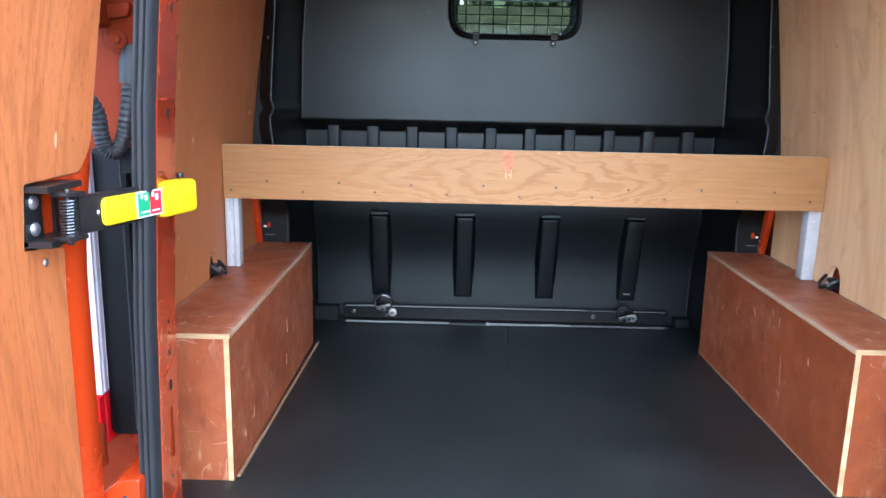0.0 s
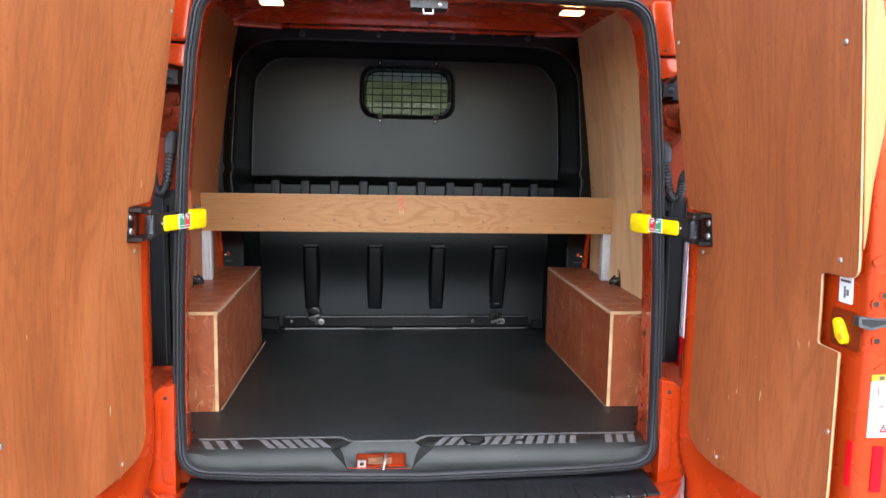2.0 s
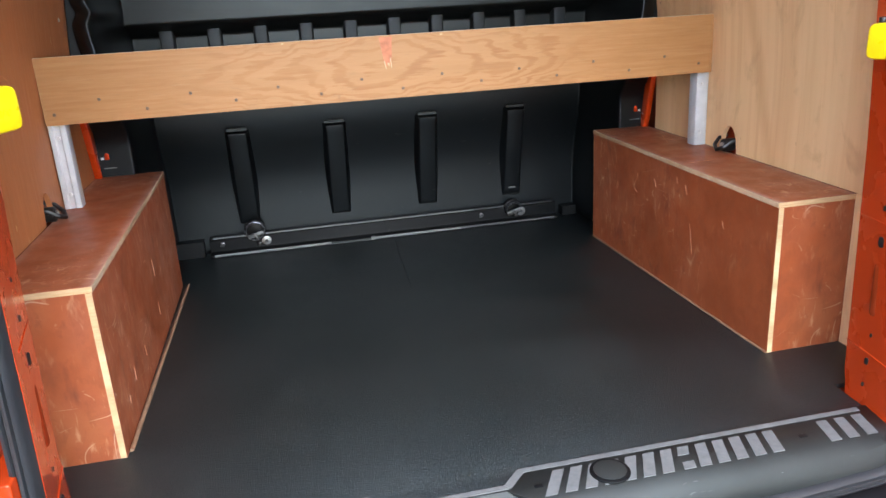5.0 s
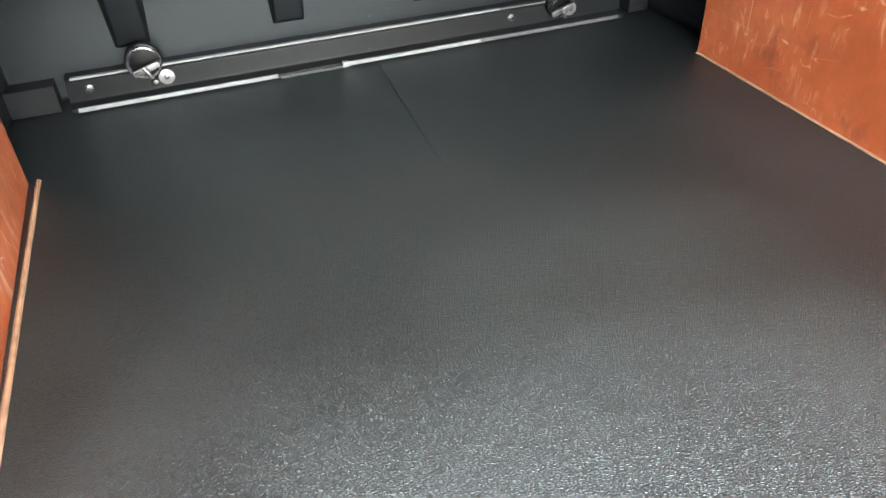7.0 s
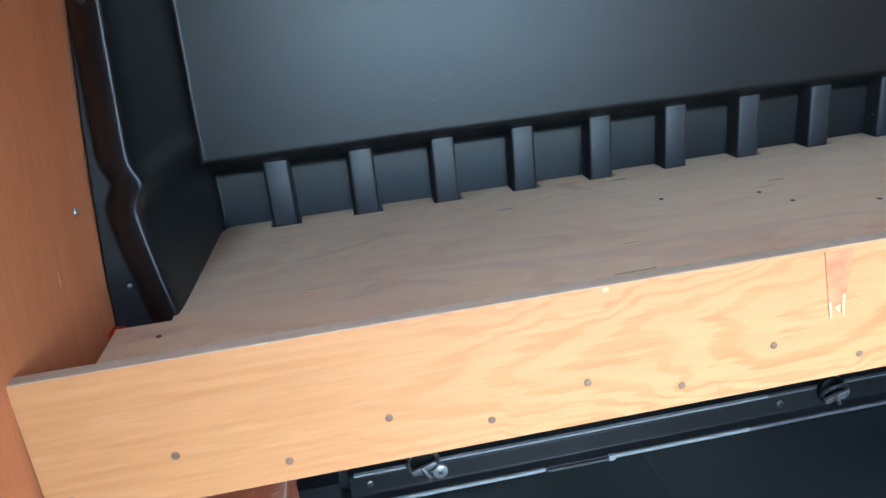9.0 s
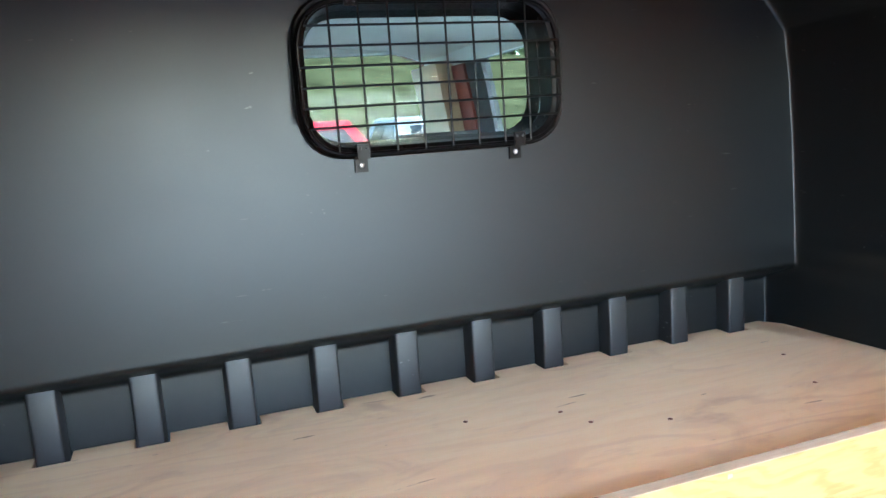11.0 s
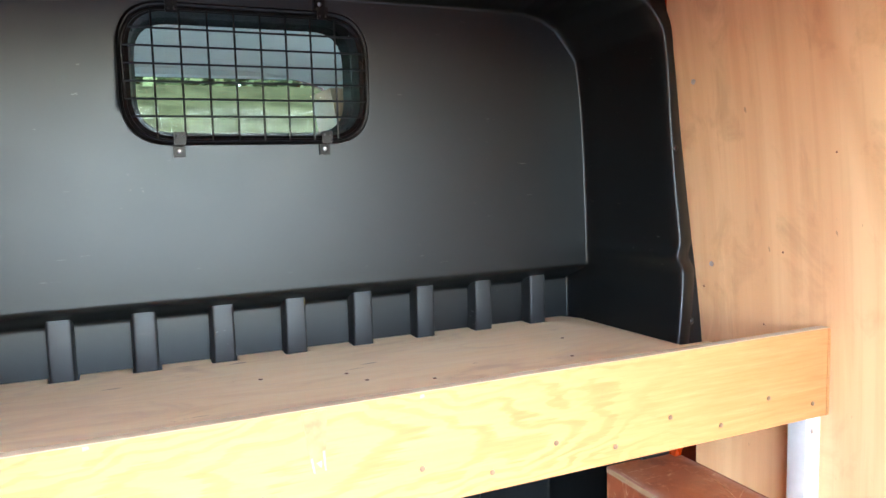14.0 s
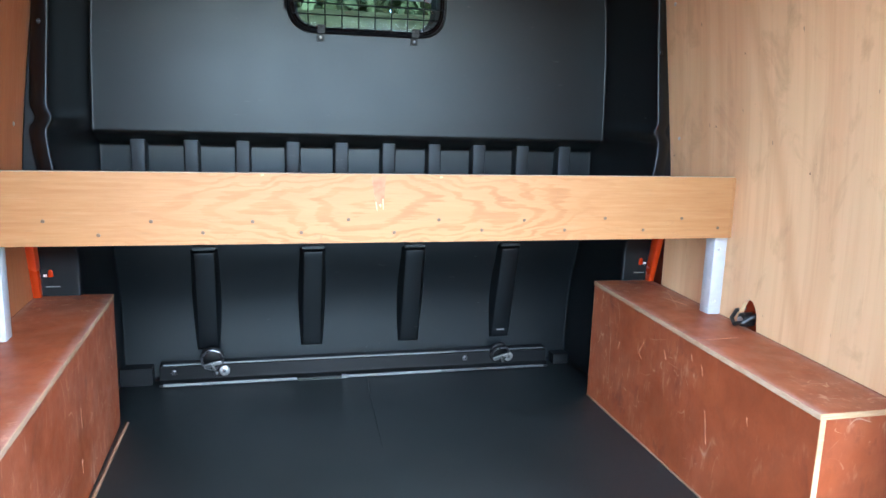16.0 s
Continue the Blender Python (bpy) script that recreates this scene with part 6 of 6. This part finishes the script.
def on_edge(at, pts, u0, u1):
    """A thin plate of outline (w, z) on a door's closing edge, from u0 out to u1."""
    own = bmesh.new()
    lo, hi = [own.verts.new(at(u0, z, w)) for w, z in pts], [own.verts.new(at(u1, z, w)) for w, z in pts]
    own.faces.new(lo)
    own.faces.new(hi[::-1])
    for k in range(len(pts)):
        own.faces.new((lo[k], hi[k], hi[(k + 1) % len(pts)], lo[(k + 1) % len(pts)]))
    return own


def rect(w0, w1, z0, z1, r=0.003):
    return rounded([(w0, z0), (w1, z0), (w1, z1), (w0, z1)], r, 3)


U = 0.8035        # the closing edge of the door
part("window_blank", on_edge(rat, rounded([(0.0085, 1.285), (0.013, 1.31), (0.024, 1.415), (0.047, 1.528), (0.056, 1.63), (0.046, 1.735), (0.015, 1.93), (0.0085, 1.93)], [0, 0.1, 0.3, 0.3, 0.3, 0.3, 0, 0], 5), U - 0.002, U + 0.0015), M["blank_ply"], right_door, "paler ply blanking the door window")
latch = part("latch", on_edge(rat, rounded([(0.002, 1.147), (0.004, 1.126), (0.030, 1.118), (0.080, 1.128), (0.082, 1.143), (0.040, 1.143)], 0.005, 3), U - 0.012, U + 0.0035), M["worn_zinc"], right_door, "worn steel latch slot")
part("latch_slot", on_edge(rat, rounded([(0.009, 1.1425), (0.011, 1.131), (0.032, 1.1235), (0.069, 1.1315), (0.070, 1.1390), (0.040, 1.1395)], 0.003, 3), U, U + 0.0045), M["black_metal"], latch)
for w, z in ((0.058, 1.190), (0.040, 1.172), (0.070, 1.170), (0.048, 1.095)):
    b = part("latch_screw", on_edge(rat, rect(w - 0.010, w + 0.010, z - 0.010, z + 0.010, 0.0095), U - 0.002, U + 0.002), M["orange"], latch)
    part("screw_head", on_edge(rat, rect(w - 0.006, w + 0.006, z - 0.006, z + 0.006, 0.0055), U, U + 0.0032), M["black_metal"], b)
part("bung", on_edge(rat, rect(0.101, 0.118, 1.196, 1.222, 0.008), U - 0.002, U + 0.009), M["black_metal"], right_door, "black rubber bung")
part("pressing", on_edge(rat, rounded([(0.045, 1.035), (0.112, 1.075), (0.112, 1.052), (0.060, 1.030)], 0.006, 3), U - 0.002, U + 0.004), M["orange"], right_door, "slanting pressed swage")
part("pressing", on_edge(rat, rounded([(0.026, 1.262), (0.100, 1.300), (0.104, 1.288), (0.034, 1.248)], 0.006, 3), U - 0.002, U + 0.004), M["orange"], right_door, "slanting pressed swage")
# recess suggested by a thin flat slab in the darkened orange
part("handle_recess", on_door(rat, 0.688, 0.785, 1.064, 1.145, 0.026, 0.032, r=0.012), M["cavity"], right_door, "pressed recess behind the release")
own = bmesh.new()
pts = rounded([(0.708, 1.118), (0.718, 1.128), (0.729, 1.124), (0.753, 1.090), (0.752, 1.077), (0.740, 1.072), (0.722, 1.085)], 0.010, 4)
lo, hi = [own.verts.new(rat(u, z, 0.028)) for u, z in pts], [own.verts.new(rat(u, z, 0.012)) for u, z in pts]
own.faces.new(lo)
own.faces.new(hi[::-1])
for k in range(len(pts)):
    own.faces.new((lo[k], hi[k], hi[(k + 1) % len(pts)], lo[(k + 1) % len(pts)]))
bmesh.ops.recalc_face_normals(own, faces=own.faces[:])
bevel_all(own, 0.003, 2, 50)
rel = part("release_knob", own, M["yellow"], right_door, "yellow inside release")
part("knob_dimple", on_door(rat, 0.733, 0.747, 1.082, 1.096, 0.0105, 0.0125, r=0.008), M["amber"], rel)
lb = part("small_label", on_door(rat, 0.706, 0.748, 1.160, 1.218, 0.0275, 0.031, r=0.003), M["white_label"], right_door, "white label with grey print")
part("print_bar", on_door(rat, 0.711, 0.742, 1.205, 1.210, 0.0268, 0.0276, r=0.0004), M["ink"], lb)
part("print_bar", on_door(rat, 0.722, 0.728, 1.170, 1.196, 0.0268, 0.0276, r=0.0004), M["stripe"], lb)
part("print_bar", on_door(rat, 0.730, 0.738, 1.176, 1.190, 0.0268, 0.0276, r=0.0004), M["stripe"], lb)

wl = part("warning_label", on_edge(rat, rect(0.046, 0.116, 0.888, 1.009), U - 0.001, U + 0.0012), M["white_label"], right_door, "white warning label with orange heading")
part("heading", on_edge(rat, rect(0.046, 0.116, 1.010, 1.023, 0.001), U - 0.001, U + 0.0012), M["amber"], wl)
for w in (0.068, 0.094):
    part("heading_mark", on_edge(rat, rect(w - 0.006, w + 0.006, 1.012, 1.0205, 0.001), U, U + 0.0018), M["ink"], wl)


def frame_print(w0, w1, z0, z1, d=0.0011):
    for a in ((w0, w1, z0, z0 + d), (w0, w1, z1 - d, z1), (w0, w0 + d, z0, z1), (w1 - d, w1, z0, z1)):
        part("print_line", on_edge(rat, rect(*a, 0.0003), U, U + 0.0018), M["stripe"], wl)


frame_print(0.062, 0.099, 0.974, 1.002)
frame_print(0.062, 0.100, 0.932, 0.950)
frame_print(0.080, 0.081, 0.974, 1.002)
for w in (0.061, 0.097):
    part("print_red", on_edge(rat, rect(w, w + 0.003, 0.978, 0.998, 0.0003), U, U + 0.0020), M["red"], wl)
for w in (0.067, 0.084):
    part("print_red", on_edge(rat, rounded([(w, 0.951), (w + 0.011, 0.955), (w + 0.010, 0.958), (w, 0.955)], 0.0008, 2), U, U + 0.0020), M["red"], wl)
part("red_triangle", on_edge(rat, [(0.071, 0.898), (0.091, 0.898), (0.081, 0.918)], U, U + 0.0018), M["red"], wl, "small red triangle")
part("triangle_hole", on_edge(rat, [(0.0785, 0.903), (0.0835, 0.903), (0.081, 0.908)], U, U + 0.0022), M["white_label"], wl)
part("reflector", on_edge(rat, rect(0.062, 0.086, 0.768, 0.868, 0.002), U - 0.001, U + 0.003), M["reflector"], right_door, "red reflector strip")
part("reflector", on_door(rat, 0.770, 0.784, 0.772, 0.872, 0.027, 0.031, r=0.002), M["reflector"], right_door, "red reflector strip")
part("reflector", on_edge(lat, rect(0.002, 0.020, 0.70, 0.868, 0.002), 0.783, 0.787), M["reflector"], left_door, "red reflector strip")


# check straps
def check_strap(s):
    a, b = Vector((s * 0.752, -0.185, 1.261)), Vector((s * 0.690, 0.080, 1.259))
    e1 = (b - a).normalized()
    nrm = Vector((-s * abs(e1.y), -abs(e1.x), 0)).normalized()
    t = thing("check_strap", "yellow door check strap with red and green label", "door strap", a, "door check straps")

    def slab(l0, l1, h0, h1, d0, d1, bev, r=0.004):
        own = bmesh.new()
        pts = rounded([(l0, h0), (l1, h0), (l1, h1), (l0, h1)], r, 4)
        lo, hi = ([own.verts.new(a + e1 * l + nrm * d + Vector((0, 0, h))) for l, h in pts] for d in (d0, d1))
        own.faces.new(lo)
        own.faces.new(hi[::-1])
        for k in range(len(pts)):
            own.faces.new((lo[k], hi[k], hi[(k + 1) % len(pts)], lo[(k + 1) % len(pts)]))
        bmesh.ops.recalc_face_normals(own, faces=own.faces[:])
        bevel_all(own, bev, 2, 40)
        return own
    part("arm", slab(-0.016, 0.20, -0.029, 0.028, -0.012, 0.006, 0.003), M["black_metal"], t, "black steel arm")
    part("sleeve", slab(0.028, 0.215, -0.023, 0.021, 0.004, 0.013, 0.004, 0.012), M["yellow"], t)
    part("end_cap", slab(0.172, 0.278, -0.031, 0.029, -0.018, 0.0165, 0.007, 0.014), M["yellow"], t, "thick yellow end cap")
    lab = part("label", slab(0.104, 0.171, -0.0215, 0.0215, 0.0128, 0.0140, 0, 0.001), M["white_label"], t, "white bordered label")
    part("green_field", slab(0.1070, 0.1370, -0.0190, 0.0190, 0.0140, 0.0146, 0, 0.001), M["green"], lab)
    part("red_field", slab(0.1385, 0.1685, -0.0190, 0.0190, 0.0140, 0.0146, 0, 0.001), M["red"], lab)
    for l0, l1, h0, h1 in ((0.114, 0.119, 0.010, 0.018), (0.124, 0.131, 0.006, 0.015), (0.113, 0.135, -0.014, -0.0115), (0.143, 0.148, 0.010, 0.018), (0.152, 0.160, 0.004, 0.014), (0.142, 0.163, -0.014, -0.0115)):
        part("print_mark", slab(l0, l1, h0, h1, 0.0146, 0.0150, 0, 0.001), M["white_label"], lab)
    part("rivet", dome(a + e1 * 0.022 + nrm * 0.0055, 0.004, 0.003, "y", -1), M["steel"], t)
    part("jamb_pin", disc((s * 0.706, 0.085, 0), 0.007, "z", 1.285, 1.297, 0.002), M["black_metal"], t)
    part("pin_collar", disc((s * 0.706, 0.085, 0), 0.014, "z", 1.279, 1.287, 0.003), M["rust"], t, "rust-stained collar")
    hinge = a - e1 * 0.034 + nrm * 0.002
    coil = [hinge + Vector((math.cos(k * 0.7) * 0.0115, math.sin(k * 0.7) * 0.0115, -0.029 + 0.056 * k / 110)) for k in range(111)]
    part("spring", tube(coil, 0.0019, 6), M["dark_steel"], t, "coil spring on the hinge pin")
    part("hinge_pin", disc((hinge.x, hinge.y, 0), 0.005, "z", a.z - 0.040, a.z + 0.042, 0.001), M["black_metal"], t)
    for h in (-0.034, 0.030):
        part("hinge_eye", slab(-0.050, -0.010, h, h + 0.007, -0.014, 0.014, 0.002), M["black_metal"], t)


check_strap(-1)
check_strap(1)

# ---------------------------------------------------------------- distance: cars, bank, building
def parked_car(x, y, rz, paint, label):
    z = ground_z(x, y)
    t = thing("parked_car", label, "car", (0, 0, 0), "parked cars")
    side = [(-2.05, 0.30), (2.05, 0.30), (2.1, 0.62), (1.95, 0.80), (1.05, 0.95), (0.45, 1.42), (-1.05, 1.46), (-1.85, 0.98), (-2.1, 0.92)]
    bm = prism(rounded(side, [0.05, 0.05, 0.1, 0.12, 0.2, 0.25, 0.25, 0.15, 0.08], 4), "y", -0.86, 0.86, 0.08, seg=3)
    for v in bm.verts:
        v.co.y *= 1 - 0.22 * smooth01(0.9, 1.45, v.co.z)
    body = part("body", bm, paint, t)
    for sy in (-1, 1):
        for pts in ([(-0.95, 1.0), (-0.15, 1.0), (-0.15, 1.36), (-0.85, 1.36)], [(-0.08, 1.0), (0.85, 1.0), (0.45, 1.33), (-0.08, 1.36)]):
            own = bmesh.new()
            vs = [own.verts.new((px, sy * (0.872 * (1 - 0.22 * smooth01(0.9, 1.45, pz))), pz)) for px, pz in pts]
            own.faces.new(vs)
            ext = bmesh.ops.extrude_face_region(own, geom=own.faces[:])
            for v in ext["geom"]:
                if isinstance(v, bmesh.types.BMVert):
                    v.co.y -= sy * 0.02
            part("side_window", own, M["car_glass"], body)
        for wx in (-1.3, 1.3):
            wh = part("wheel", disc((wx, 0, 0.31), 0.31, "y", sy * 0.68, sy * 0.88, 0.03, 24), M["rubber"], t)
            part("rim", disc((wx, 0, 0.31), 0.2, "y", sy * 0.86, sy * 0.89, 0.01, 20), M["steel"], wh)
    for pts in ([(1.10, 0.97), (0.52, 1.40)], [(-1.78, 1.02), (-1.12, 1.43)]):
        own = bmesh.new()
        vs = [own.verts.new(p) for p in ((pts[0][0], -0.60, pts[0][1]), (pts[0][0], 0.60, pts[0][1]), (pts[1][0], 0.46, pts[1][1] - 0.05), (pts[1][0], -0.46, pts[1][1] - 0.05))]
        own.faces.new(vs)
        ext = bmesh.ops.extrude_face_region(own, geom=own.faces[:])
        for v in ext["geom"]:
            if isinstance(v, bmesh.types.BMVert):
                v.co.z -= 0.02
        part("windscreen", own, M["car_glass"], body)
    t.matrix_basis = pose(x, y, z, 0, 0, rz)


parked_car(1.75, 12.9, -86, M["car_red"], "red hatchback parked beyond the cab")
parked_car(3.85, 12.7, -92, M["car_silver"], "silver hatchback parked beyond the cab")


def hedge():
    bm = bmesh.new()
    rng = random.Random(4)
    verts, faces = [], []
    for k in range(5200):
        x, y = rng.uniform(-40, 60), rng.gauss(46, 2.2)
        z = ground_z(x, y) + abs(rng.gauss(1.4, 1.1)) * (0.7 + 0.5 * noise.noise((x * 0.15, 3, 0)))
        c = Vector((x, y, z))
        a, b = Vector((rng.uniform(-1, 1), rng.uniform(-1, 1), rng.uniform(-1, 1))) * 0.5, Vector((rng.uniform(-1, 1), rng.uniform(-1, 1), rng.uniform(-1, 1))) * 0.5
        i = len(verts)
        verts += [c - a, c + b, c + a, c - b]
        faces.append((i, i + 1, i + 2, i + 3))
    bm.free()
    me = bpy.data.meshes.new("hedge")
    me.from_pydata(verts, [], faces)
    me.materials.append(M["leaf"])
    tagged(new("hedge", me), "leafy hedge along the top of the grass bank", "hedge", kind="stuff")


hedge()

b = thing("building", "cream rendered building with dark eaves", "building", (10, 10, 0))
part("wall", box(7.7, 13, 7.5, 13, 0, 3.4, 0.02), M["render"], b)
part("roof", prism([(7.2, 3.4), (13.5, 3.4), (13.5, 3.62), (7.2, 3.62)], "y", 7.0, 13.5, 0.03), M["roof_dark"], b, "dark flat roof with deep fascia")
for y in (8.0, 10.4):
    w = part("window", box(7.66, 7.72, y, y + 1.6, 1.0, 2.5, 0.02), M["roof_dark"], b)
    part("pane", box(7.645, 7.655, y + 0.08, y + 0.76, 1.08, 2.42, 0.003), M["car_glass"], w)
    part("pane", box(7.645, 7.655, y + 0.84, y + 1.52, 1.08, 2.42, 0.003), M["car_glass"], w)
w = part("window", box(8.4, 10.0, 7.44, 7.52, 1.0, 2.5, 0.02), M["roof_dark"], b)
part("pane", box(8.5, 9.9, 7.425, 7.435, 1.08, 2.42, 0.003), M["car_glass"], w)
